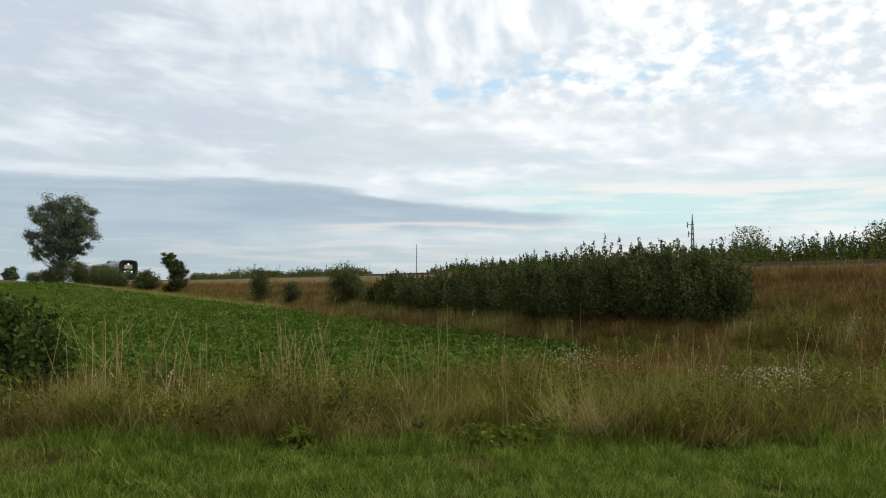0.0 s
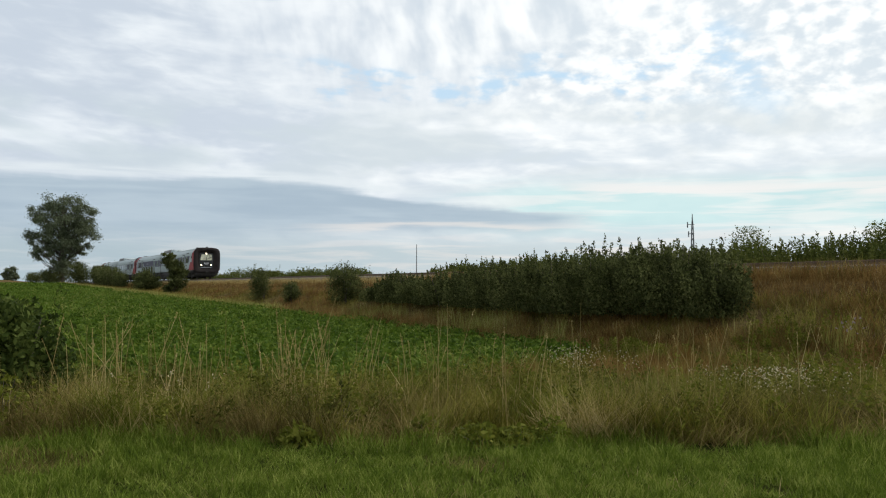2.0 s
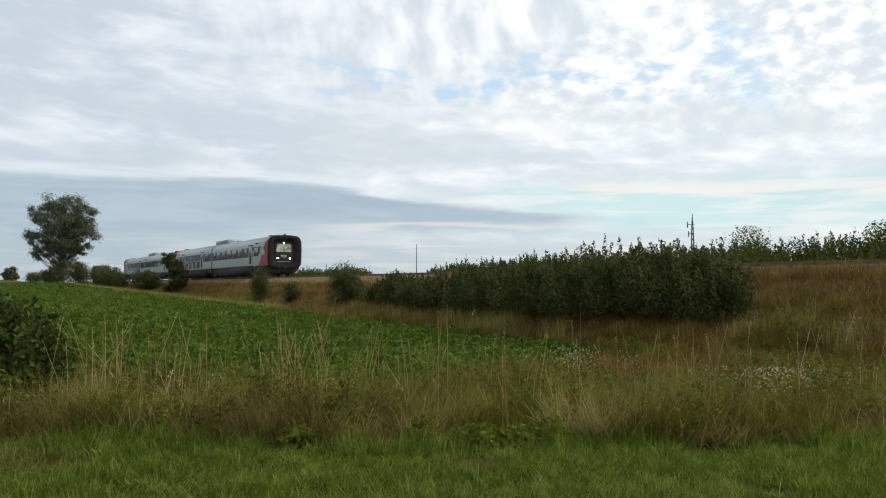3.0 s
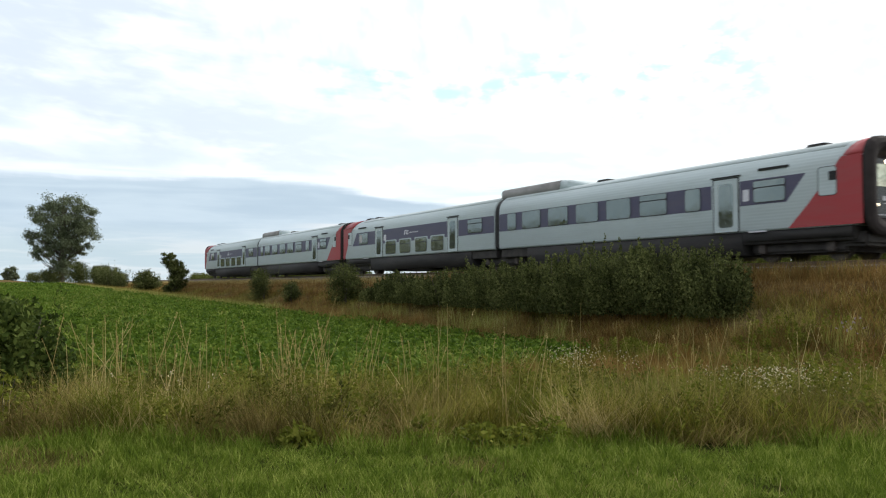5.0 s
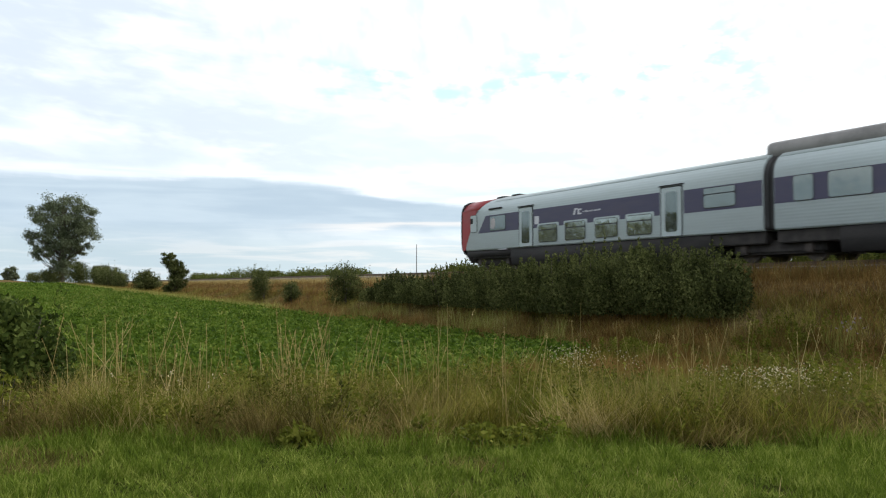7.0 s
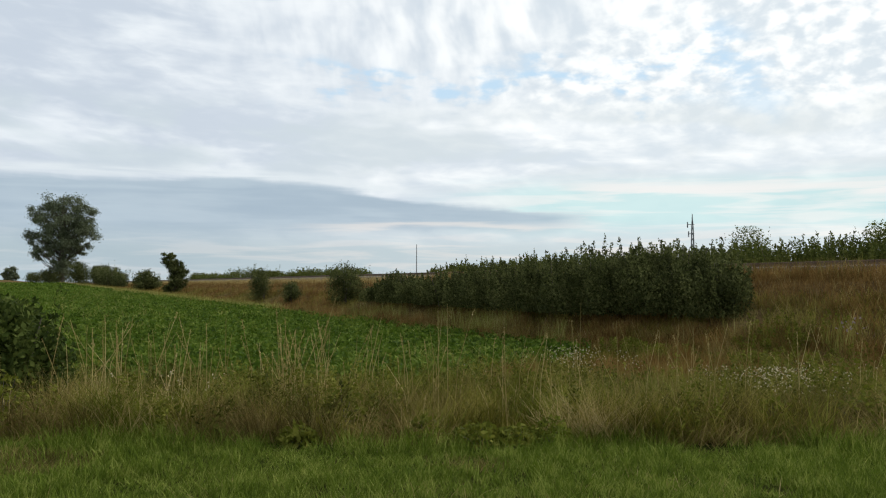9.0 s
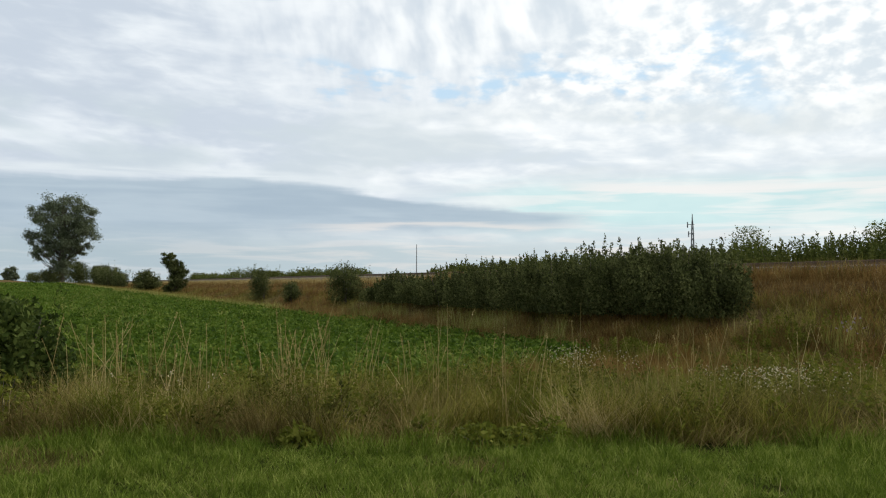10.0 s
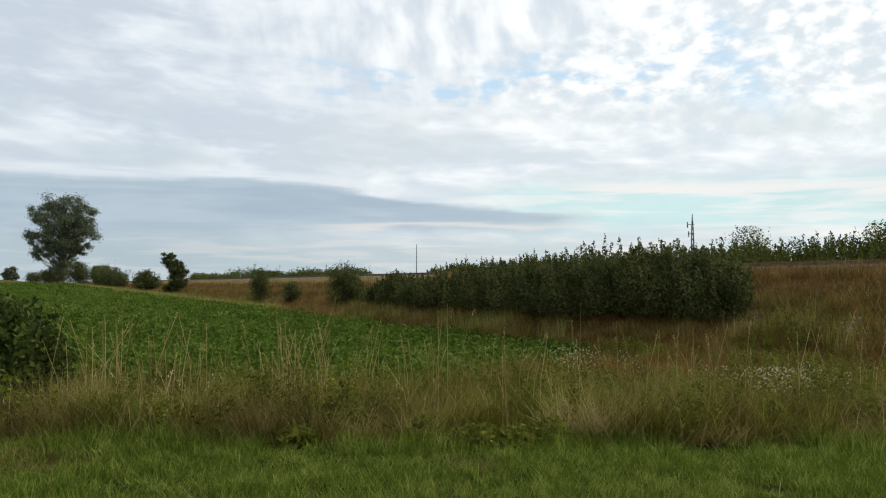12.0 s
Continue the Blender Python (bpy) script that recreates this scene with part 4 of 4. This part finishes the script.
# mown verge: fresh green, thin and brown in places
x, y = wedge(rng, 5200, 5.2, 8.9)
bare = (np.hypot((x - 0.26) / 0.3, (y - 7.25) / 0.2) < 1) | (np.hypot((x + 3.9) / 0.75, (y - 7.3) / 0.6) < 1)
k0 = (y < verge_edge(x) + rng.normal(0, 0.15, len(x))) & ~(bare & (rng.uniform(0, 1, len(x)) < 0.75))
pt = patchy(x, y, 0.5, 71)
k = k0 & (pt > 0.42)
tufts(12, "verge_grass", "short fresh green verge grass", x[k], y[k], 20, 0.055, 0.07, 0.22, 0.0075, M_LAWN, 0.45, 0.9)
k = k0 & (pt <= 0.42)
tufts(72, "low_verge_grass", "low dark green grass in the mown verge", x[k], y[k], 20, 0.07, 0.05, 0.14, 0.0075, M_LAWN, 0.8, 1.0)
tufts(73, "worn_verge_grass", "brown worn grass in bare spots of the verge", x[bare], y[bare], 16, 0.08, 0.05, 0.16, 0.006, M_OLIVE, 1.0, 1.0)
x, y = wedge(rng, 520, 5.2, 8.8)
k = patchy(x, y, 0.9, 74) > 0.5
tufts(22, "dead_verge_grass", "pale dead blades among the verge grass", x[k], y[k], 8, 0.10, 0.08, 0.2, 0.005, M_STRAW, 1.0, 1.0)
x, y = wedge(rng, 700, 7.7, 8.8)
k = (patchy(x, y * 0.3, 0.7, 75) > 0.45) & (y < verge_edge(x) + 0.35) & ~(in_hollow(x, y) & (y > verge_edge(x)))
tufts(35, "verge_edge_grass", "longer green grass along the edge of the mown verge", x[k], y[k], 20, 0.07, 0.14, 0.34, 0.007, M_LAWN, 0.4, 0.7)
# matted growth behind it: a low mat, tussocks in patches of green, olive and straw, leafy herbs
x, y = wedge(rng, 5200, 8.3, 14.0, 1.1)
k = ~in_field(x, y) & (y > verge_edge(x) - 0.1) & ~(in_hollow(x, y) & (lumps(x, y, 3.0) > 0.35))
x, y = x[k], y[k]
pt = patchy(x, y, 0.8, 76)
for seed, k, mat, label in ((33, pt > 0.5, M_GREEN, "low green grass between the tussocks"), (34, pt <= 0.5, M_TALL, "low olive grass between the tussocks")):
    tufts(seed, "verge_mat", label, x[k], y[k], 14, 0.09, 0.10, 0.30, 0.008, mat, 0.8, 1.0)
x, y = wedge(rng, 2300, 8.35, 13.6, 1.05)
blossom = np.hypot((x - 4.6) / 1.1, (y - 11.2) / 1.6) < 1
k0 = ~in_field(x, y) & (y > verge_edge(x)) & ~blossom & ~in_hollow(x, y)
kind, tall = patchy(x, y, 0.75, 77), patchy(x, y, 0.6, 78)
k0 &= tall > 0.30
for seed, k, per, h0, h1, mat, label in (
        (13, k0 & (kind > 0.40) & (kind < 0.62), 32, 0.34, 0.82, M_TALL, "olive tangled tussocks in the verge"),
        (43, k0 & (kind <= 0.40), 34, 0.30, 0.75, M_GREEN, "fresh green tussocks in the verge"),
        (53, k0 & (kind >= 0.62) & (kind < 0.78), 28, 0.36, 0.86, M_OLIVE, "faded dry tussocks in the verge"),
        (54, k0 & (kind >= 0.78), 26, 0.36, 0.80, M_DRY, "brown dead tussocks in the verge")):
    tufts(seed, "verge_tussocks", label, x[k], y[k], per, 0.085, h0, h1, 0.0078, mat, 0.55, 1.0)
# bent straw: thickest beside the hollow and along the brow of the mown strip
x, y = wedge(rng, 620, 8.4, 12.0)
k = (patchy(x, y, 0.7, 79) > 0.60) & (y > verge_edge(x)) & ~in_hollow(x, y)
x, y = np.concatenate([x[k], rng.normal(1.7, 0.3, 40), rng.normal(-3.25, 0.4, 46)]), np.concatenate([y[k], rng.uniform(8.5, 9.1, 40), rng.uniform(8.4, 9.8, 46)])
tufts(14, "bent_straw", "bent straw-coloured grass in the verge", x, y, 13, 0.10, 0.35, 0.85, 0.0065, M_STRAW, 0.7, 1.1)
x, y = wedge(rng, 700, 8.25, 8.9)
k = (y > verge_edge(x) - 0.05) & (patchy(x, y * 0.3, 0.6, 80) > 0.5) & ~in_hollow(x, y)
tufts(23, "dead_grass_mat", "rust-brown dead grass hanging over the verge", x[k], y[k], 14, 0.12, 0.2, 0.45, 0.007, M_DRY, 0.9, 1.2)
# leafy herbs on upright stems
x, y = wedge(rng, 2600, 8.4, 13.6)
hp = patchy(x, y, 0.7, 81)
k = ~in_field(x, y) & (hp > 0.54) & ~in_hollow(x, y) & (y > verge_edge(x))
x, y, top = x[k], y[k], (0.25 + 0.55 * rng.uniform(0, 1, k.sum())) * (0.55 + 0.6 * hp[k])
per = 60
t = rng.uniform(0.08, 1, (len(x), per))
a, q = rng.uniform(0, 2 * np.pi, (len(x), per)), 0.11 * (1.15 - t) * rng.uniform(0.2, 1.0, (len(x), per)) + 0.015
lx, ly = rng.normal(0, 0.22, (2, len(x), 1))
gz = ground_z(x, y)[:, None]
c = np.stack([x[:, None] + lx * top[:, None] * t + np.cos(a) * q, y[:, None] + ly * top[:, None] * t + np.sin(a) * q, gz + top[:, None] * t], -1)
dark = patchy(x, y, 1.1, 82) < 0.45
for seed, k, mat, label in ((83, ~dark, M_WEED, "leafy green herbs among the verge grass"), (84, dark, M_HERB, "dark leafy herbs among the verge grass")):
    tagged(new("weeds", fast_mesh("weeds", *leaves(np.random.default_rng(seed), c[k].reshape(-1, 3), 0.045, 0.3), mat)), label, "weeds", kind="stuff")
# fresh broad-bladed grass before the waste ground
x, y = rng.uniform(1.0, 4.6, 260), rng.uniform(11.4, 14.2, 260)
k = patchy(x, y, 0.8, 86) > 0.48
tufts(87, "corner_grass", "fresh green grass beside the field corner", x[~k], y[~k], 26, 0.12, 0.25, 0.6, 0.010, M_GREEN, 0.6, 0.9)
x, y = x[k], y[k]
tufts(85, "broad_grass", "pale fresh broad-bladed grass beside the field corner", x, y, 16, 0.14, 0.35, 0.75, 0.012, M_PALE, 0.6, 0.9)


# single leafy plants along the edge of the mown strip
for i, (px, py, r_, h_, lf) in enumerate(((3.55, 8.75, 0.22, 0.45, 0.07), (0.35, 8.25, 0.3, 0.26, 0.08), (0.75, 8.2, 0.25, 0.24, 0.08), (1.1, 8.35, 0.2, 0.3, 0.07), (-1.45, 8.2, 0.2, 0.24, 0.08), (-0.2, 8.4, 0.2, 0.3, 0.07), (2.4, 8.5, 0.25, 0.4, 0.07), (4.5, 8.8, 0.35, 0.55, 0.07), (5.2, 9.1, 0.4, 0.7, 0.07), (-4.9, 9.1, 0.3, 0.7, 0.07), (-2.9, 8.7, 0.25, 0.45, 0.07), (-1.1, 9.0, 0.3, 0.6, 0.07))):
    r2 = np.random.default_rng(500 + i)
    k = 260
    a, q = r2.uniform(0, 2 * np.pi, k), r_ * r2.uniform(0, 1, k) ** 0.6
    c = np.stack([np.cos(a) * q, np.sin(a) * q, h_ * r2.uniform(0.1, 1, k) * (1 - 0.5 * (q / r_) ** 2)], 1)
    plant = new("weed_plant")
    plant.matrix_basis = pose(px, py, float(ground_z(px, py)))
    tagged(plant, "leafy green weed at the edge of the mown verge", "weed", "leafy weeds along the verge")
    part("foliage", fast_mesh("foliage", *leaves(r2, c, lf, 0.1), M_WEED if i % 3 else M_GREEN), plant)
    st = [tube([(0, 0, -0.02), (float(c[j, 0]) * 0.5, float(c[j, 1]) * 0.5, float(c[j, 2]) * 0.6), tuple(float(q_) for q_ in c[j])], [0.006, 0.004, 0.002], 3) for j in range(0, 40, 4)]
    part("branchwork", fast_mesh("branchwork", *join(st), M_BARK), plant)


def stalks(seed, name, label, x, y, hmin, hmax, mat, head=0.2):
    """Flowering grass stems with loose seed heads."""
    r = np.random.default_rng(seed)
    bits = []
    for a, b in zip(x, y):
        h = r.uniform(hmin, hmax)
        z = float(ground_z(a, b))
        t = r.uniform(0, 2 * math.pi)
        q = abs(r.normal(0, 0.24)) * h
        p = [(a, b, z), (a + math.cos(t) * q * 0.25, b + math.sin(t) * q * 0.25, z + h * 0.55), (a + math.cos(t) * q, b + math.sin(t) * q, z + h)]
        bits.append(tube(p, [0.0045, 0.004, 0.0025], 3))
        if r.uniform() < 0.6:
            k = 16
            s = r.uniform(0, 1, k)
            e = np.array(p[2]) - np.array(p[1])
            e /= np.linalg.norm(e)
            c = np.array(p[2]) - e * (s[:, None] * head * r.uniform(0.7, 1.6)) + r.normal(0, 0.006, (k, 3))
            bits.append(leaves(r, c, 0.021, 0.88))
    return tagged(new(name, fast_mesh(name, *join(bits), mat)), label, "grass", kind="stuff")


xs, ys = [], []
for c, s, n_, y0, y1 in ((-3.8, 0.5, 62, 8.8, 11.5), (-1.7, 0.3, 46, 9.2, 11.0), (-2.6, 0.6, 22, 9.2, 12), (-5.0, 0.7, 14, 9, 12), (0.1, 0.3, 14, 9.2, 10.8), (-0.8, 0.5, 22, 9.2, 12), (1.6, 0.9, 34, 9, 12), (3.6, 1.1, 40, 9, 13), (5.6, 1.0, 40, 9.5, 13)):
    q = rng.uniform(y0, y1, n_)
    ys += list(q)
    xs += list((c + rng.normal(0, s, n_)) * q / 10)
stalks(31, "seed_stalks", "tall pale seed stalks of grass standing above the verge", xs, ys, 0.45, 1.3, M_STRAW)
stalks(32, "seed_stalks", "two tallest feathery grass stalks", [-0.05, 0.12, 0.06, -1.95, -1.55, 1.7], [9.6, 9.7, 9.9, 9.8, 9.7, 10.2], 1.38, 1.55, M_STRAW, 0.3)
# waste ground between verge and bank
x, y = rng.uniform(-0.5, 16, 3600), rng.uniform(13, 26, 3600)
uu, ww = uw(x, y)
k = ~in_field(x, y) & (ww > 7.0) & (np.abs(x) < 0.6 * y + 0.5)
tufts(15, "tall_grass", "tall grass and weeds below the bank", x[k], y[k], 22, 0.12, 0.12, 0.42, 0.010, M_TALL, 0.7, 0.9)
k &= patchy(x, y, 1.3, 88) > 0.45
tufts(25, "dry_grass", "rusty dry grass below the bank", x[k], y[k], 26, 0.14, 0.2, 0.62, 0.010, M_RUST, 0.5, 0.8)


def flowers(seed, name, label, x, y, zmin, zmax, size, mat, per=9):
    """Small flower heads held over the weeds, on thin stems."""
    r = np.random.default_rng(seed)
    x, y = np.repeat(x, per) + r.normal(0, 0.10, len(x) * per), np.repeat(y, per) + r.normal(0, 0.10, len(y) * per)
    n = len(x)
    z = ground_z(x, y) + r.uniform(zmin, zmax, n)
    bits = []
    for i in range(3):
        bits.append(leaves(r, np.stack([x, y, z], 1) + r.normal(0, size * 0.25, (n, 3)), size, 0.0))
    return tagged(new(name, fast_mesh(name, *join(bits), mat)), label, "flowers", kind="stuff")


x = np.concatenate([rng.normal(4.55, 0.36, 60), rng.normal(2.9, 0.9, 10), rng.normal(-3.4, 0.5, 4), rng.normal(6.6, 0.5, 9)])
y = np.concatenate([rng.normal(11.4, 0.75, 60), rng.normal(15.2, 1.0, 10), rng.normal(9.6, 0.3, 4), rng.normal(13.2, 0.8, 9)])
x, y = np.concatenate([x, rng.normal(2.65, 0.45, 22)]), np.concatenate([y, rng.normal(17.0, 0.5, 22)])
flowers(41, "white_flowers", "small white daisy-like weeds flowering in the verge", x, y, 0.30, 0.62, 0.022, M_PETAL)
x, y = rng.normal(8.6, 0.1, 3), rng.normal(17.0, 0.15, 3)
flowers(42, "thistle_heads", "faded purple thistle heads", x, y, 0.75, 1.05, 0.045, M_THISTLE, 6)
# bank: rusty above, faded olive towards the foot, green weeds in patches
for seed, name, label, mat, n, w0, w1, h0, h1 in ((16, "bank_grass", "rust-brown dry grass on the railway bank", M_RUST, 90000, 3.3, 5.7, 0.14, 0.42),
                                                 (20, "bank_foot_grass", "faded olive grass at the foot of the bank", M_OLIVE, 80000, 5.2, 9.4, 0.15, 0.5),
                                                 (17, "bank_straw", "pale straw grass along the railway bank", M_STRAW, 5000, 3.4, 9.2, 0.3, 0.7),
                                                 (18, "bank_weeds", "green weeds low on the railway bank", M_TALL, 70000, 5.0, 9.6, 0.22, 0.6)):
    u = 3 + 165 * rng.uniform(0, 1, n) ** 1.9
    w = rng.uniform(w0, w1, n)
    x, y = xy(u, w)
    if mat in (M_TALL, M_STRAW):
        k = lumps(x, y, 0.45) > 0.45
        x, y = x[k], y[k]
    if mat is M_OLIVE:
        k = lumps(x, y, 0.33) > 0.48
        grass_patch("bank_foot_rust", "reddish brown dead growth at the foot of the bank", 27, n, x[k], y[k], 0.15, 0.55, 0.016, M_RUST, 0.5, 0.6)
        x, y = x[~k], y[~k]
    grass_patch(name, label, seed, n, x, y, h0, h1, 0.012, mat, 0.5, 0.7)
n = 7000
u = rng.uniform(10, 36, n)
x, y = xy(u, rng.normal(8.1, 0.4, n))
k = patchy(x, y, 1.1, 89) > 0.56
grass_patch("stalk_fringe", "tall pale stalks at the foot of the thicket", 21, n, x[k], y[k], 0.5, 1.15, 0.013, M_PALE, 0.2, 0.3)
n = 12000
x, y = xy(6 + 70 * rng.uniform(0, 1, n) ** 1.3, rng.uniform(-6.0, -4.2, n))
grass_patch("reed_grass", "tall green grass beyond the track", 24, n, x, y, 0.7, 1.6, 0.02, M_GREEN, 0.15, 0.2)
# fringe along the top of the bank, taller and browner near by
for seed, u0, u1, n, h0, h1, mat, label in ((19, 2, 36, 18000, 0.30, 0.60, M_RUST, "tall brown fringe along the top of the bank"),
                                            (39, 2, 36, 3600, 0.40, 0.85, M_OLIVE, "tall faded fringe along the top of the bank"),
                                            (29, 34, 130, 14000, 0.25, 0.55, M_STRAW, "short pale straw along the top of the bank")):
    u = u0 + (u1 - u0) * rng.uniform(0, 1, n) ** 1.3
    x, y = xy(u, rng.uniform(2.6, 4.0, n))
    grass_patch("fringe_grass", label, seed, n, x, y, h0, h1, 0.013, mat, 0.25, 0.4)
# dry tussocks along the foot of the thicket
x, y = xy(9 + 34 * rng.uniform(0, 1, 620) ** 1.2, rng.normal(8.4, 0.55, 620))
kind = patchy(x, y, 1.3, 91)
for seed, k, mat, label in ((92, kind > 0.55, M_RUST, "rusty dry tussocks at the foot of the thicket"), (93, (kind > 0.36) & (kind <= 0.55), M_DRY, "faded dry tussocks at the foot of the thicket")):
    tufts(seed, "foot_tussocks", label, x[k], y[k], 44, 0.13, 0.3, 0.85, 0.011, mat, 0.4, 0.6)
# leafy growth low on the near end of the bank
x, y = xy(rng.uniform(5, 16, 700), rng.uniform(6.6, 9.8, 700))
hp = patchy(x, y, 1.2, 90)
k = (hp > 0.54) & ~in_field(x, y)
x, y, top, per = x[k], y[k], 0.15 + 0.4 * hp[k], 40
t, a = rng.uniform(0.05, 1, (2, len(x), per))
q = 0.17 * (1.15 - t) * rng.uniform(0.2, 1.0, (len(x), per))
c = np.stack([x[:, None] + np.cos(a * 6.283) * q, y[:, None] + np.sin(a * 6.283) * q, ground_z(x, y)[:, None] + top[:, None] * t], -1)
tagged(new("bank_herbs", fast_mesh("bank_herbs", *leaves(rng, c.reshape(-1, 3), 0.06, 0.4), M_WEED)), "olive leafy weeds at the foot of the bank", "weeds", kind="stuff")
# beet field
n = 30000
y = 13 + 85 * rng.uniform(0, 1, n) ** 1.25
x = rng.uniform(-0.60, 0.2, n) * y
k = in_field(x, y)
x, y = x[k], y[k]
x = np.round(x / 0.5) * 0.5 + rng.normal(0, 0.06, len(x))
bits = []
for i in range(11):
    a = rng.uniform(0, 2 * np.pi, len(x))
    c = np.stack([x + np.cos(a) * 0.14, y + np.sin(a) * 0.14, ground_z(x, y) + rng.uniform(0.06, 0.34, len(x))], 1)
    bits.append(leaves(rng, c, 0.14, 0.3))
n = 45000
y = rng.uniform(92, 150, n)
x = rng.uniform(-0.60, -0.2, n) * y
k = in_field(x, y)
x, y = x[k], y[k]
bits.append(leaves(rng, np.stack([x, y, ground_z(x, y) + rng.uniform(0.05, 0.35, len(x))], 1), 0.36, 0.1))
v, f = join(bits)
tagged(new("beet_crop", fast_mesh("beet_crop", v, f, M_BEET)), "low rows of leafy green beet plants in the field", "crop", kind="stuff")


# pale weeds standing in the crop, thickest on its far left
y = 15 + 118 * rng.uniform(0, 1, 3600) ** 1.1
x = rng.uniform(-0.6, 0.1, 3600) * y
k = in_field(x, y) & (lumps(x, y, 0.22) + np.where(x < -0.36 * y, 0.32, 0.0) * sstep(22, 45, y) > 0.62)
tufts(34, "crop_weeds", "pale flowering weeds standing in the beet field", x[k], y[k], 10, 0.16, 0.35, 0.65, 0.022, M_PALE, 0.6, 0.8)
# bleached strip between field and bank
n = 9000
u = 45 + 130 * rng.uniform(0, 1, n) ** 1.2
x, y = xy(u, rng.normal(8.8, 0.5, n) + 0.5 * sstep(60, 110, u))
grass_patch("bleached_grass", "bleached grass strip along the field edge", 26, n, x, y, 0.3, 0.75, 0.03, M_PALE, 0.4, 0.6)

# belt of trees behind the viewer, mirrored in the low windows of the train
n = 45000
u, w = rng.uniform(-30, 345, n), rng.normal(56, 2.0, n)
x, y = xy(u, w)
hgt = 10.3 - 1.5 * sstep(120, 220, u) + 0.4 * np.sin(u * 0.21) + 0.35 * np.sin(u * 0.53 + 1)
v, f = leaves(rng, np.stack([x, y, ground_z(x, y) + hgt * rng.uniform(0, 1, n) ** 0.6], 1), 0.9)
tagged(new("tree_belt", fast_mesh("tree_belt", v, f, M_HEDGE)), "belt of dark green trees along the far field edge", "trees", kind="stuff")


# ---- masts ----
def mast(u, w, z1, arms):
    x, y = xy(u, w)
    z0 = float(ground_z(x, y)) - 0.2
    m = new("mast")
    m.matrix_basis = pose(x, y, z0)
    tagged(m, "slim grey lattice mast beyond the hedge" if arms else "thin grey pole far beyond the track", "mast")
    h = z1 - z0
    if arms:
        for dx, dy in ((-0.22, -0.22), (0.22, -0.22), (0.22, 0.22), (-0.22, 0.22)):
            part("leg", fast_mesh("leg", *tube([(dx, dy, 0), (dx * 0.35, dy * 0.35, h * 0.8), (0, 0, h)], [0.05, 0.04, 0.03], 5), M_MAST), m)
        bits = []
        for i in range(12):
            za, zb = h * i / 14, h * (i + 1) / 14
            q = 0.22 * (1 - 0.65 * i / 11)
            for (ax, ay), (bx, by) in (((-q, -q), (q, -q)), ((q, -q), (q, q)), ((q, q), (-q, q)), ((-q, q), (-q, -q))):
                bits.append(tube([(ax, ay, za), (bx, by, zb)], [0.022, 0.022], 4))
        part("lattice", fast_mesh("lattice", *join(bits), M_MAST), m)
        for za, l in ((h * 0.86, 0.5), (h * 0.74, 0.4)):
            part("antenna_arm", fast_mesh("antenna_arm", *tube([(-l, 0, za), (l * 0.4, 0, za)], [0.035, 0.035], 5), M_MAST), m)
            part("antenna", fast_mesh("antenna", *tube([(-l, 0, za - 0.35), (-l, 0, za + 0.25)], [0.06, 0.06], 6), M_MAST), m)
    else:
        part("pole", fast_mesh("pole", *tube([(0, 0, 0), (0, 0, h)], [0.09, 0.05], 6), M_MAST), m)


mast(58.6, -40, 9.05, True)
mast(99.8, -30, 7.43, False)


def motions():
    for car, (back, turned) in zip(TRAIN, PLACES):
        rows = []
        for t, far in RUN:
            x, y = xy(back - far, 0)
            rows.append((t, pose(x, y, RAIL_Z, 0, 0, -(90 + TRACK_TURN) + (180 if turned else 0))))
        walk(car, rows)


motions()
